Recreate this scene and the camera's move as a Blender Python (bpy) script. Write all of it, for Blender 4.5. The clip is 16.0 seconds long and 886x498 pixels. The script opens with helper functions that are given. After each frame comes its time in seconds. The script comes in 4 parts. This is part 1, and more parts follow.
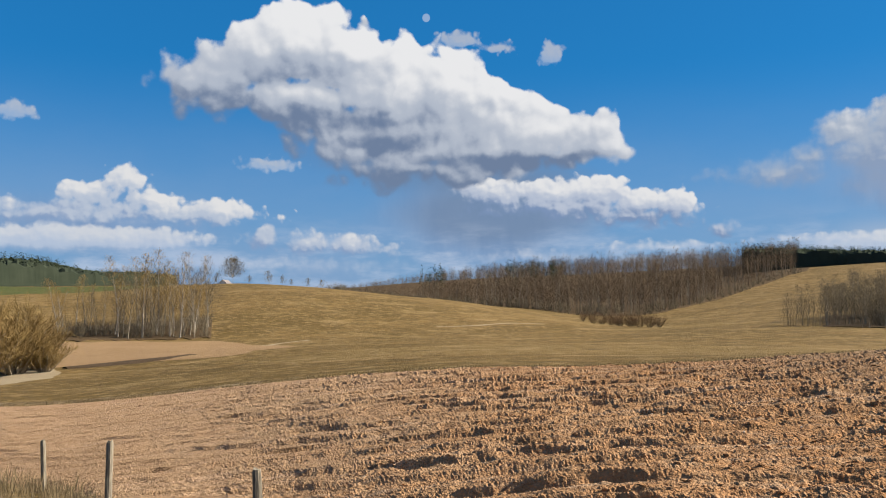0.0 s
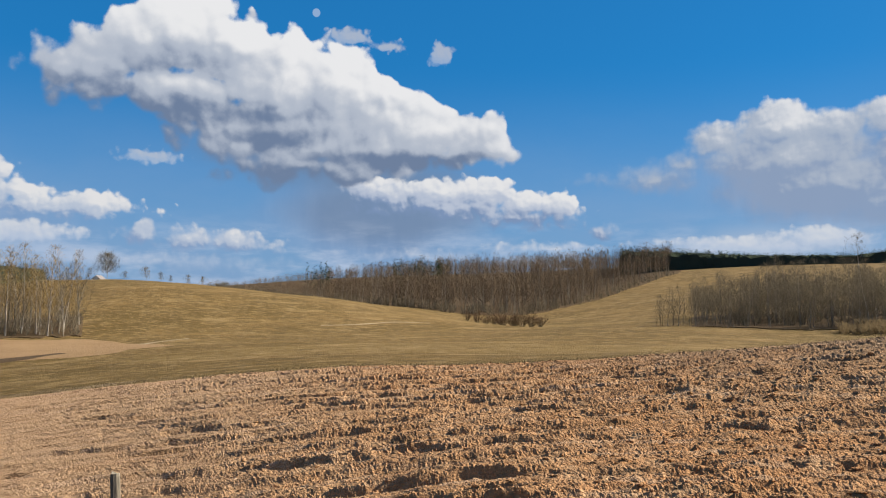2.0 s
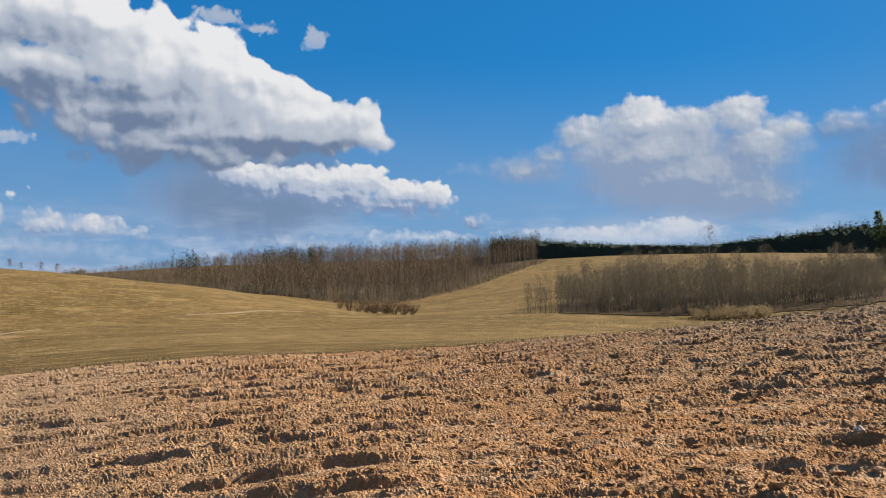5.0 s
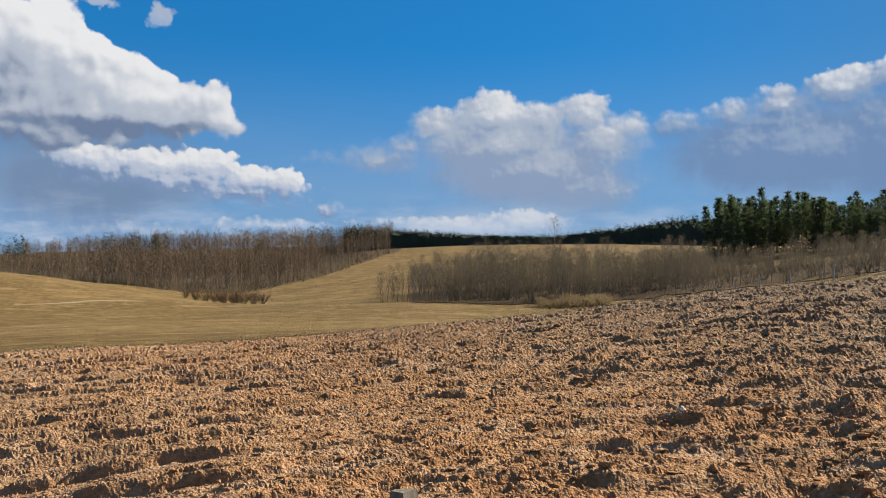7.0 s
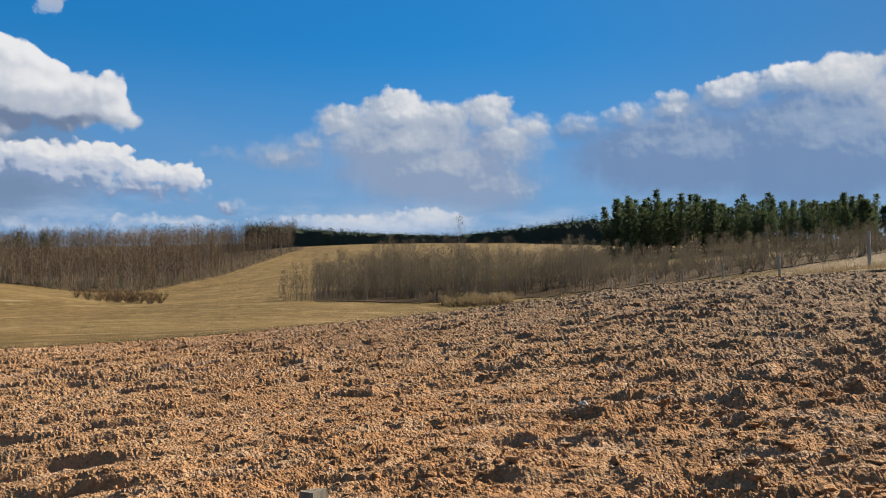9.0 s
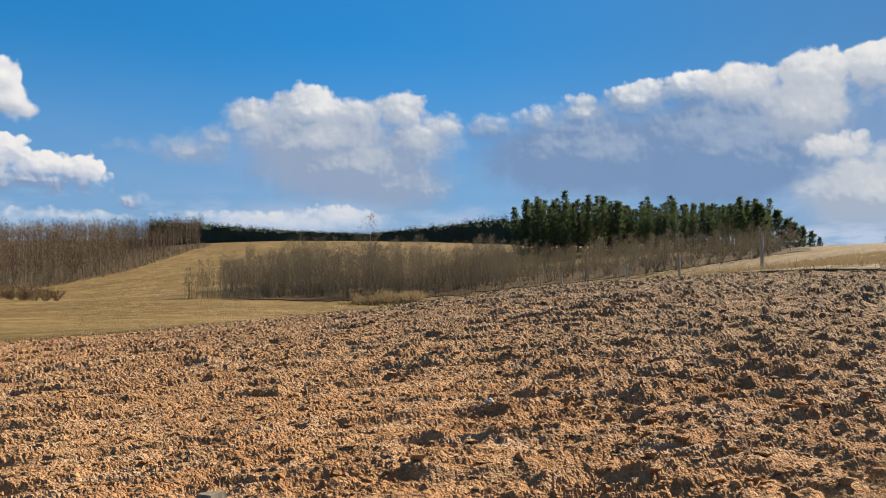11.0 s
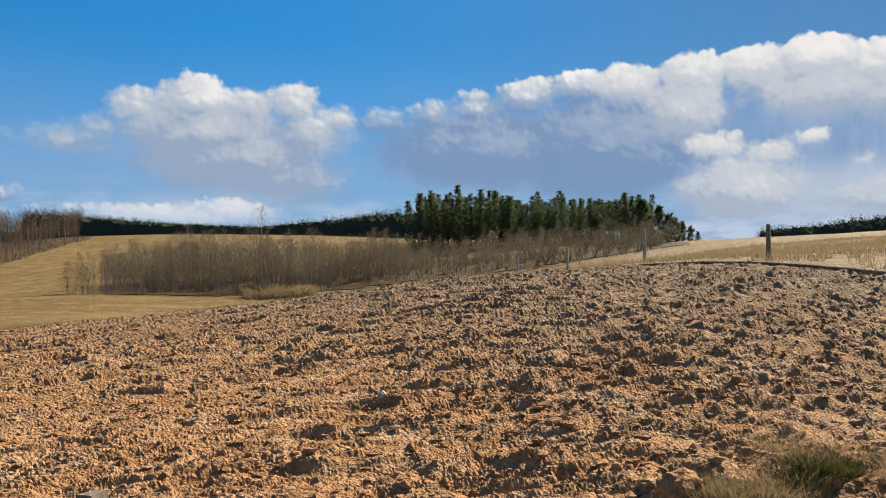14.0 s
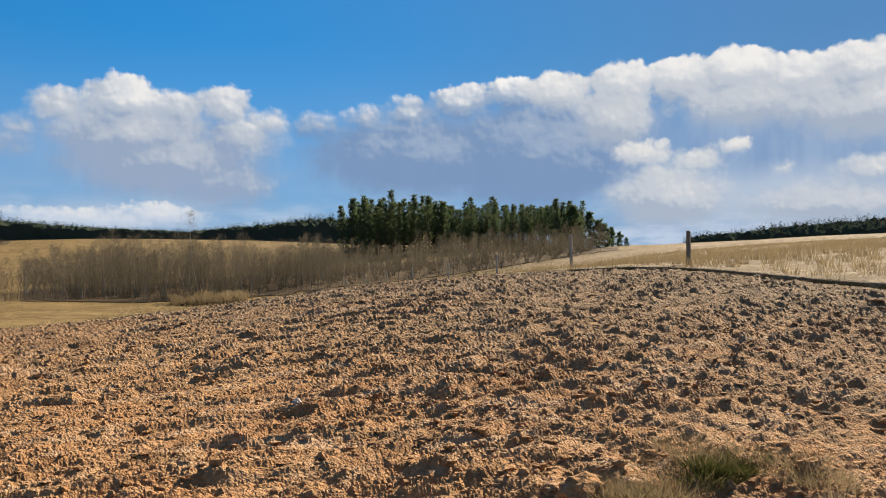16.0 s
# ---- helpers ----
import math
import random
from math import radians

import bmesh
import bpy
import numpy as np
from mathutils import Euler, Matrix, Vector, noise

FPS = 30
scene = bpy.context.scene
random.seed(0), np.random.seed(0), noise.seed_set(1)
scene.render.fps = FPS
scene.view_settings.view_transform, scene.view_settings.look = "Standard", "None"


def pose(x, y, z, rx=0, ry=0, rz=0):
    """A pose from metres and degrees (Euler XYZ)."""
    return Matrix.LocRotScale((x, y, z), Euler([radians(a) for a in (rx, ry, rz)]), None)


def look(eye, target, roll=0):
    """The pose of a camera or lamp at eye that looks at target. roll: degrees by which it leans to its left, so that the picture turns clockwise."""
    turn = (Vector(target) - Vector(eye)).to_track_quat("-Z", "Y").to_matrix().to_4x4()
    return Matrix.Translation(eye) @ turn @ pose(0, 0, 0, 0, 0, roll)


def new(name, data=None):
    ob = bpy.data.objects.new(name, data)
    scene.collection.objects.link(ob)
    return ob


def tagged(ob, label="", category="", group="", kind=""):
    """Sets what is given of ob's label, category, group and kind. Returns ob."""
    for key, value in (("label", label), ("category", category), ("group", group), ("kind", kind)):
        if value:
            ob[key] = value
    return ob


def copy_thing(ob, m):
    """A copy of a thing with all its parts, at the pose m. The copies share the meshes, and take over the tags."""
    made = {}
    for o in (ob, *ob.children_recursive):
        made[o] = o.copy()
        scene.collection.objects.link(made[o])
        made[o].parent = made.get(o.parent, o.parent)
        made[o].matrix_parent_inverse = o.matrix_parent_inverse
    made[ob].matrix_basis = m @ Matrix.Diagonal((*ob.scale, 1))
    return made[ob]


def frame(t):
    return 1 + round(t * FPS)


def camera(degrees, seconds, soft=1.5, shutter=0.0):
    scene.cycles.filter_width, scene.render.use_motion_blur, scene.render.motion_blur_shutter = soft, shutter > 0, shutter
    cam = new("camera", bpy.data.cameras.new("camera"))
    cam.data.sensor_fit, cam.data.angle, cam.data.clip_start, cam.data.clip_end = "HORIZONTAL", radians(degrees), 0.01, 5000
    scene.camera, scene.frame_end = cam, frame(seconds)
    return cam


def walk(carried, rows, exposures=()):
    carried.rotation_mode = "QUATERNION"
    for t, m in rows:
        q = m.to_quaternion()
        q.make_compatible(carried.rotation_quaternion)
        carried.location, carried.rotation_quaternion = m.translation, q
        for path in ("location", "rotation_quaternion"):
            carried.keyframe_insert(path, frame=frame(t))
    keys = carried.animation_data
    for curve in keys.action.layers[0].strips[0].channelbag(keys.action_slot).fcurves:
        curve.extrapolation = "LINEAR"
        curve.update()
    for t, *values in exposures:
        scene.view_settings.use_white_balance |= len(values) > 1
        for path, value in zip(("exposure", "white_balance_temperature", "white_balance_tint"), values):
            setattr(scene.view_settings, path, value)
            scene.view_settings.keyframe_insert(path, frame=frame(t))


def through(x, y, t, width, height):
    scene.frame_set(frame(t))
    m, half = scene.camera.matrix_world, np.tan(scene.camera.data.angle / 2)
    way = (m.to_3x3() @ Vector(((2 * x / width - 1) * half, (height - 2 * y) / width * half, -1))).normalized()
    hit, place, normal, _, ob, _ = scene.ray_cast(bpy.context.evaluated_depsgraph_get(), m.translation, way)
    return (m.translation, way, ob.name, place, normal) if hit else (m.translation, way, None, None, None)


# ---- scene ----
cam = camera(56.56, 16.0, soft=1.1)
EYE = 1.65
PATH = [  # seconds, x, y, height over EYE, pitch, roll, yaw
    (0.0, 0.000, 0.000, 0.004, 4.19, 0.27, -0.00),
    (0.5, 0.042, 0.002, 0.004, 4.06, 0.11, -2.15),
    (1.0, 0.077, 0.002, 0.002, 3.98, 0.02, -4.45),
    (1.5, 0.085, 0.006, 0.001, 4.03, -0.07, -6.19),
    (2.0, 0.098, 0.013, 0.001, 4.10, -0.11, -7.88),
    (2.5, 0.114, 0.013, 0.000, 3.99, -0.19, -9.91),
    (3.0, 0.128, 0.011, -0.001, 3.79, -0.31, -11.89),
    (3.5, 0.139, 0.011, 0.003, 3.57, -0.32, -13.38),
    (6.0, 0.215, 0.004, -0.002, 2.94, 0.17, -20.72),
    (6.5, 0.234, 0.012, -0.002, 2.67, 0.07, -23.85),
    (7.0, 0.244, 0.006, -0.001, 2.51, 0.01, -26.88),
    (7.5, 0.240, 0.010, -0.001, 2.40, 0.08, -29.32),
    (8.0, 0.234, 0.021, -0.004, 2.37, 0.12, -30.53),
    (8.5, 0.229, 0.021, -0.005, 2.39, 0.17, -31.87),
    (9.0, 0.227, 0.032, -0.008, 2.41, 0.07, -33.51),
    (9.5, 0.229, 0.035, -0.009, 2.46, -0.08, -35.24),
    (12.0, 0.261, -0.006, -0.008, 2.14, -0.16, -42.11),
    (12.5, 0.262, -0.018, -0.010, 2.11, -0.13, -43.25),
    (13.0, 0.256, -0.019, -0.010, 2.06, -0.16, -44.44),
    (13.5, 0.243, -0.014, -0.013, 1.97, -0.11, -45.72),
    (14.0, 0.239, -0.008, -0.016, 1.88, 0.01, -47.06),
    (14.5, 0.238, -0.016, -0.015, 1.82, 0.08, -48.22),
    (15.0, 0.284, -0.053, -0.009, 1.82, 0.13, -49.03),
    (15.5, 0.318, -0.098, -0.006, 1.96, 0.06, -50.10),
    (16.0, 0.342, -0.124, -0.005, 2.24, 0.11, -51.66),
]
walk(cam, [(t, pose(x, y, EYE + z, 90 + p, r, yw)) for t, x, y, z, p, r, yw in PATH],
     [(0.0, 1.22, 6500, 10), (9.7, 1.22, 6500, 10), (11.8, 1.42, 6900, 10), (16.0, 1.42, 6900, 10)])

# ---- light ----
SUN_AZ, SUN_EL = 86.0, 31.0          # degrees clockwise from +y, and over the horizon
sun_way = Vector((math.sin(radians(SUN_AZ)) * math.cos(radians(SUN_EL)),
                  math.cos(radians(SUN_AZ)) * math.cos(radians(SUN_EL)), math.sin(radians(SUN_EL))))
sun = new("sun", bpy.data.lights.new("sun", "SUN"))
sun.data.energy, sun.data.angle, sun.data.color = 5.0, radians(0.53), (1.0, 0.90, 0.74)
sun.matrix_world = look(sun_way * 100, (0, 0, 0))

world = bpy.data.worlds.new("sky")
scene.world = world
world.use_nodes = True
world.cycles.sampling_method, world.cycles.sample_map_resolution = "MANUAL", 512


class Nodes:
    """Short forms for a node tree: sockets in, sockets out."""

    def __init__(self, tree):
        self.tree = tree
        tree.nodes.clear()

    def put(self, socket, value):
        if isinstance(value, bpy.types.NodeSocket):
            self.tree.links.new(value, socket)
        elif value is not None:
            socket.default_value = value

    def math(self, op, a, b=None, c=None, clamp=False):
        n = self.tree.nodes.new("ShaderNodeMath")
        n.operation, n.use_clamp = op, clamp
        for i, v in enumerate((a, b, c)):
            self.put(n.inputs[i], v)
        return n.outputs[0]

    def vec(self, op, a, b=None, c=None):
        n = self.tree.nodes.new("ShaderNodeVectorMath")
        n.operation = op
        if op == "SCALE":
            self.put(n.inputs[0], a)
            self.put(n.inputs[3], b)
        else:
            for i, v in enumerate((a, b, c)):
                self.put(n.inputs[i], v)
        return n.outputs[1] if op in ("LENGTH", "DOT_PRODUCT", "DISTANCE") else n.outputs[0]

    def split(self, v):
        n = self.tree.nodes.new("ShaderNodeSeparateXYZ")
        self.put(n.inputs[0], v)
        return n.outputs

    def join(self, x, y, z=0.0):
        n = self.tree.nodes.new("ShaderNodeCombineXYZ")
        for i, v in enumerate((x, y, z)):
            self.put(n.inputs[i], v)
        return n.outputs[0]

    def noise(self, v, scale, detail=4.0, rough=0.5, lac=2.0, warp=0.0, color=False):
        n = self.tree.nodes.new("ShaderNodeTexNoise")
        self.put(n.inputs["Vector"], v)
        for k, x in (("Scale", scale), ("Detail", detail), ("Roughness", rough), ("Lacunarity", lac), ("Distortion", warp)):
            n.inputs[k].default_value = x
        return n.outputs["Color" if color else "Fac"]

    def cells(self, v, scale, feature="SMOOTH_F1", smooth=0.6, detail=0.0, rough=0.5, out="Distance", flat=True):
        n = self.tree.nodes.new("ShaderNodeTexVoronoi")
        n.feature, n.voronoi_dimensions = feature, "2D" if flat else "3D"
        self.put(n.inputs["Vector"], v)
        n.inputs["Scale"].default_value = scale
        n.inputs["Detail"].default_value = detail
        n.inputs["Roughness"].default_value = rough
        if feature == "SMOOTH_F1":
            n.inputs["Smoothness"].default_value = smooth
        return n.outputs[out]

    def span(self, v, a, b, c=0.0, d=1.0, smooth=True):
        n = self.tree.nodes.new("ShaderNodeMapRange")
        n.interpolation_type = "SMOOTHSTEP" if smooth else "LINEAR"
        for i, x in enumerate((v, a, b, c, d)):
            self.put(n.inputs[i], x)
        return n.outputs[0]

    def mix(self, fac, a, b, how="MIX"):
        n = self.tree.nodes.new("ShaderNodeMix")
        n.data_type, n.blend_type, n.clamp_factor = "RGBA", how, True
        self.put(n.inputs[0], fac)
        for i, v in ((6, a), (7, b)):
            self.put(n.inputs[i], (*v, 1.0) if isinstance(v, tuple) and len(v) == 3 else v)
        return n.outputs[2]

    def node(self, kind, **values):
        n = self.tree.nodes.new(kind)
        for k, v in values.items():
            self.put(n.inputs[k.replace("_", " ")], v)
        return n


# cumulus heaps: centre (degrees right of +y, degrees up), half width, half height
HEAPS_A = [(-17.7, 15.2, 1.5, 1.3), (-15.6, 15.8, 2.4, 1.6), (-12.6, 17.0, 2.5, 2.2), (-10.0, 18.2, 3.2, 2.6), (-6.8, 17.1, 3.2, 2.4),
           (-3.0, 15.6, 3.4, 2.6), (0.8, 14.9, 3.4, 2.8), (4.0, 13.6, 3.0, 2.4), (8.0, 12.4, 3.4, 1.7), (10.9, 12.7, 1.5, 1.5),
           (11.2, 10.9, 1.7, 1.3), (-10.0, 14.2, 8.0, 1.6), (-4.0, 12.2, 7.0, 2.2), (2.0, 11.1, 8.0, 2.0), (-2.0, 9.6, 6.0, 1.2)]
HEAPS_B = [(3.5, 8.1, 2.6, 1.0), (8.0, 8.1, 3.0, 1.0), (10.8, 8.0, 2.4, 1.1), (13.6, 7.1, 2.0, 1.0), (15.8, 6.8, 1.7, 1.1),
           (18.8, 5.2, 1.0, 0.6), (8.0, 6.9, 6.0, 0.8), (13.0, 6.2, 4.0, 0.7)]
HEAPS_C = [(-21.2, 8.5, 1.3, 0.9), (-23.6, 7.5, 1.8, 0.9), (-19.4, 7.2, 1.6, 0.8), (-27.5, 6.6, 2.4, 0.6), (-15.2, 6.6, 2.2, 0.9),
           (-12.4, 4.9, 1.2, 0.9), (-9.4, 4.6, 1.8, 0.9), (-6.4, 4.5, 1.8, 0.9), (-4.0, 4.2, 1.2, 0.5), (-18.0, 6.3, 6.0, 0.7),
           (-25.0, 6.2, 6.0, 0.8)]
HEAPS_D = [(26.4, 10.9, 2.4, 1.4), (30.3, 11.5, 2.8, 1.9), (33.8, 11.2, 2.0, 1.4), (36.8, 11.5, 2.0, 1.6), (39.6, 10.6, 1.8, 1.3),
           (24.2, 9.5, 2.0, 1.0), (19.0, 8.7, 2.4, 0.6), (31.0, 9.6, 6.6, 2.6), (38.0, 9.6, 3.6, 2.0), (33.0, 7.8, 7.6, 2.8), (36.5, 6.6, 5.0, 2.2), (22.5, 8.6, 4.0, 1.2)]
HEAPS_E = [(43.0, 10.5, 2.6, 1.2), (46.5, 10.8, 2.6, 1.3), (49.5, 11.3, 2.6, 1.5), (53.0, 12.1, 2.8, 1.5), (57.0, 12.6, 3.0, 1.5),
           (60.0, 12.6, 2.4, 1.2), (50.0, 8.6, 9.0, 3.2), (58.0, 8.6, 8.0, 4.0)]
HEAPS_G = [(59.6, 12.8, 2.6, 1.5), (64.0, 13.3, 2.6, 1.5), (68.0, 13.3, 3.0, 1.6), (71.5, 13.6, 2.8, 1.7), (75.0, 13.0, 3.0, 1.6),
           (79.0, 13.1, 3.2, 1.7), (85.0, 13.2, 5.0, 2.0), (63.5, 11.0, 3.4, 2.4), (73.0, 11.6, 6.5, 2.0), (80.0, 10.8, 7.0, 2.6)]
HEAPS_F = [(65.5, 8.5, 2.6, 1.1), (69.0, 7.9, 2.6, 1.0), (71.3, 8.8, 1.0, 0.7), (74.2, 7.2, 0.7, 0.6), (79.5, 6.8, 3.0, 1.2), (67.0, 5.6, 5.0, 2.6), (77.0, 4.8, 7.0, 2.0)]
BANKS = [(28.0, 4.0, 7.0, 0.8), (33.0, 4.5, 3.0, 0.8), (15.0, 4.1, 5.0, 0.5), (-10.0, 3.0, 9.0, 0.7), (7.0, 3.6, 8.0, 0.5), (-24.0, 4.6, 9.0, 1.0)]
SHADES_A = [(-8.2, 16.6, 4.0, 0.8, 0.32), (-4.9, 19.6, 1.1, 0.45, 0.8), (4.0, 14.0, 2.2, 0.5, 0.22), (-15.0, 14.2, 2.6, 0.6, 0.20),
            (-8.0, 13.0, 7.0, 0.7, 0.36), (-3.0, 11.7, 4.0, 0.7, 0.30), (6.1, 10.3, 6.0, 0.6, 0.40), (-9.0, 14.7, 6.0, 0.6, -0.22),
            (-4.5, 10.3, 5.0, 0.7, -0.28), (5.0, 9.0, 4.0, 0.5, -0.20), (2.5, 12.5, 4.0, 1.0, -0.15)]   # shaded undersides and, below zero, lit swellings
WISPS = [(1.1, 18.4, 1.6, 0.6), (3.9, 17.9, 1.2, 0.4), (7.7, 17.4, 0.9, 0.8), (-12.0, 9.9, 2.0, 0.5), (-28.0, 12.4, 1.6, 0.6)]


def build_sky():
    n = Nodes(world.node_tree)
    coord = n.node("ShaderNodeTexCoord").outputs["Generated"]
    way = n.split(coord)
    az = n.math("MULTIPLY", n.math("ARCTAN2", way[0], way[1]), 180 / math.pi)
    el = n.math("MULTIPLY", n.math("ARCSINE", way[2]), 180 / math.pi)
    here = n.join(az, el)
    sky = n.node("ShaderNodeTexSky")
    sky.sky_type, sky.sun_disc = "NISHITA", False
    sky.sun_elevation, sky.sun_rotation = radians(SUN_EL), radians(SUN_AZ)
    sky.air_density, sky.dust_density, sky.ozone_density, sky.altitude = 1.0, 0.15, 3.0, 150
    clear = n.mix(1.0, sky.outputs[0], (0.016, 0.073, 0.108), "MULTIPLY")

    def heap(p, groups, soft):
        """About how many degrees a direction lies inside the nearest heap."""
        field = None
        for cx, cy, rx, ry in groups:
            q = n.vec("MULTIPLY_ADD", p, (1 / rx, 1 / ry, 0), (-cx / rx, -cy / ry, 0))
            d = n.math("MULTIPLY_ADD", n.vec("LENGTH", q), -ry, ry)
            field = d if field is None else n.math("SMOOTH_MAX", field, d, soft)
        return field

    def density(p, groups, size, puff):
        slow = n.vec("SUBTRACT", n.noise(p, 0.30 / size, 2, 0.5, color=True), (0.5, 0.5, 0.5))
        bent = n.vec("MULTIPLY_ADD", slow, (2.4 * size, 1.5 * size, 0), p)
        f = heap(bent, groups, 0.8 * size)
        puffs = n.cells(bent, 0.50 / size, smooth=0.35, detail=1.0, rough=0.45)
        fine = n.noise(p, 1.3 / size, 5, 0.52)
        f = n.math("ADD", f, n.math("MULTIPLY", n.math("SUBTRACT", 0.80, puffs), puff * size))
        return n.math("ADD", f, n.math("MULTIPLY", n.math("SUBTRACT", fine, 0.5), 0.7 * size))

    out = n.mix(0.5, clear, (0.012, 0.212, 0.565))
    out = n.mix(n.span(el, 22, 50, 0.0, 0.8), out, (0.058, 0.068, 0.088))        # dimmed and greyed overhead, out of view, to weaken the blue fill
    out = n.mix(n.span(az, 30, 80, 0.0, 0.8), out, (0.085, 0.20, 0.41))      # paler towards the sun
    # pale haze along the horizon and veils of far showers under the heaps
    drift = n.noise(n.vec("MULTIPLY", here, (0.10, 0.22, 0)), 1.0, 4, 0.55)
    haze = n.math("MULTIPLY", n.span(el, 1.0, 17.0, 1.0, 0.0), n.span(drift, 0.25, 0.75, 0.75, 1.0))
    out = n.mix(n.math("MULTIPLY", haze, 0.95), out, (0.235, 0.365, 0.575))
    veils = [(3.0, 6.0, 9.0, 3.6), (-24.0, 5.5, 10.0, 2.4), (32.0, 8.4, 9.0, 3.8), (52.0, 8.6, 11.0, 3.6), (62.0, 9.4, 9.0, 4.2), (76.0, 9.4, 11.0, 4.6)]
    swirl = n.vec("SUBTRACT", n.noise(here, 0.15, 3, 0.5, color=True), (0.5, 0.5, 0.5))
    bent = n.vec("MULTIPLY_ADD", swirl, (4, 2, 0), here)
    v = heap(bent, veils, 1.0)
    streaks = n.noise(n.vec("MULTIPLY", here, (0.5, 0.16, 0)), 1.0, 4, 0.6)
    out = n.mix(n.math("MULTIPLY", n.span(v, -0.3, 2.4), 0.88), out, n.mix(n.span(streaks, 0.3, 0.7), (0.19, 0.30, 0.50), (0.27, 0.38, 0.57)))
    v = heap(bent, [(-3.0, 10.6, 7.5, 2.2), (3.0, 8.8, 8.0, 1.8), (4.0, 6.6, 8.0, 2.6)], 1.0)
    out = n.mix(n.math("MULTIPLY", n.span(v, -0.3, 1.4), 0.8), out, (0.165, 0.245, 0.385))
    v = heap(bent, [(75.0, 5.2, 14.0, 2.6), (30.0, 4.0, 9.0, 1.6)], 1.0)
    out = n.mix(n.math("MULTIPLY", n.span(v, -0.3, 2.0), 0.8), out, (0.42, 0.50, 0.63))
    thin = n.math("MULTIPLY", n.span(n.noise(n.vec("MULTIPLY", here, (0.14, 0.5, 0)), 1.0, 5, 0.6), 0.44, 0.66), n.span(el, 2.5, 7.0, 1.0, 0.0))
    out = n.mix(n.math("MULTIPLY", thin, 0.7), out, (0.52, 0.60, 0.74))

    # scattered grey cumulus added round the unseen sky, for a neutral fill light
    rest = n.math("ADD", n.span(az, -34, -46, 0.0, 1.0), n.math("ADD", n.span(az, 92, 106, 0.0, 1.0), n.span(el, 25, 34, 0.0, 1.0)), clamp=True)
    wide_p = n.vec("MULTIPLY", coord, (1.0, 1.0, 2.2))
    many = n.math("MULTIPLY", n.span(n.noise(wide_p, 3.2, 7, 0.58), 0.55, 0.67), rest)
    many = n.math("MULTIPLY", many, n.span(way[2], 0.0, 0.08))
    tone = n.span(n.noise(n.vec("ADD", wide_p, (0.03, 0.0, -0.05)), 3.2, 7, 0.58), 0.56, 0.74)
    out = n.mix(many, out, n.mix(tone, (0.56, 0.54, 0.52), (0.20, 0.20, 0.21)))
    # heaps, size of their puffs, base line (bearing, elevation, fall per degree), depth from base to top, colours, softness below
    layers = ((BANKS, 0.5, (0, 3.0, 0.0), 2.4, (0.40, 0.49, 0.64), (0.52, 0.59, 0.71), 0.74, 1.2, 0.75),
              (HEAPS_C, 0.5, (-27, 5.9, 0.10), 2.4, (0.24, 0.34, 0.53), (0.46, 0.53, 0.65), 0.74, 0.8, 1.0),
              (HEAPS_B, 0.55, (3, 6.9, 0.11), 2.3, (0.20, 0.29, 0.47), (0.46, 0.52, 0.64), 0.77, 0.7, 1.0),
              (HEAPS_D, 0.6, (24, 8.6, 0.0), 6.4, (0.26, 0.34, 0.49), (0.40, 0.46, 0.56), 0.76, 1.5, 0.95),
              (HEAPS_E, 0.6, (44, 10.3, -0.09), 2.9, (0.16, 0.26, 0.45), (0.28, 0.37, 0.52), 0.80, 1.4, 0.97),
              (HEAPS_G, 0.6, (58, 9.8, 0.0), 5.6, (0.33, 0.40, 0.52), (0.47, 0.52, 0.60), 0.76, 1.3, 0.97),
              (HEAPS_F, 0.5, (64, 5.0, 0.0), 6.4, (0.34, 0.41, 0.53), (0.48, 0.53, 0.61), 0.70, 1.5, 0.95),
              (WISPS, 0.4, (0, 0.0, 0.0), 14.0, (0.40, 0.50, 0.66), (0.45, 0.54, 0.68), 0.62, 0.9, 0.6),
              (HEAPS_A, 1.15, (-18, 13.6, 0.19), 7.4, (0.155, 0.215, 0.335), (0.44, 0.49, 0.58), 0.81, 0.8, 1.0))
    for groups, size,  (a0, e0, fall), deep, dark, grey, white, blur, full in layers:
        puff = 0.75 if blur > 1.1 else 1.2
        d0 = density(here, groups, size, puff)
        d1 = density(n.vec("ADD", here, (0.22 * size, 0.30 * size, 0)), groups, size, puff)
        d2 = density(n.vec("ADD", here, (1.4 * size, 2.0 * size, 0)), groups, size, puff)
        near = n.math("MULTIPLY", n.math("SUBTRACT", d0, d1), 0.32 / size)
        near = n.math("MAXIMUM", near, -0.13)
        wide = n.math("MULTIPLY", n.math("SUBTRACT", d0, d2), 0.15 / size)
        rise = n.math("DIVIDE", n.math("SUBTRACT", el, n.math("MULTIPLY_ADD", n.math("SUBTRACT", az, a0), -fall, e0)), deep)
        lit = n.math("ADD", n.math("ADD", near, wide), n.span(rise, -0.25, 1.0, 0.04, 0.82, smooth=False))
        mottle = n.noise(n.vec("MULTIPLY", here, (0.7, 1.0, 0)), 0.32 / size, 5, 0.55)
        lit = n.math("MULTIPLY_ADD", n.math("SUBTRACT", mottle, 0.5), 0.55 if groups is HEAPS_A else 0.8, lit)
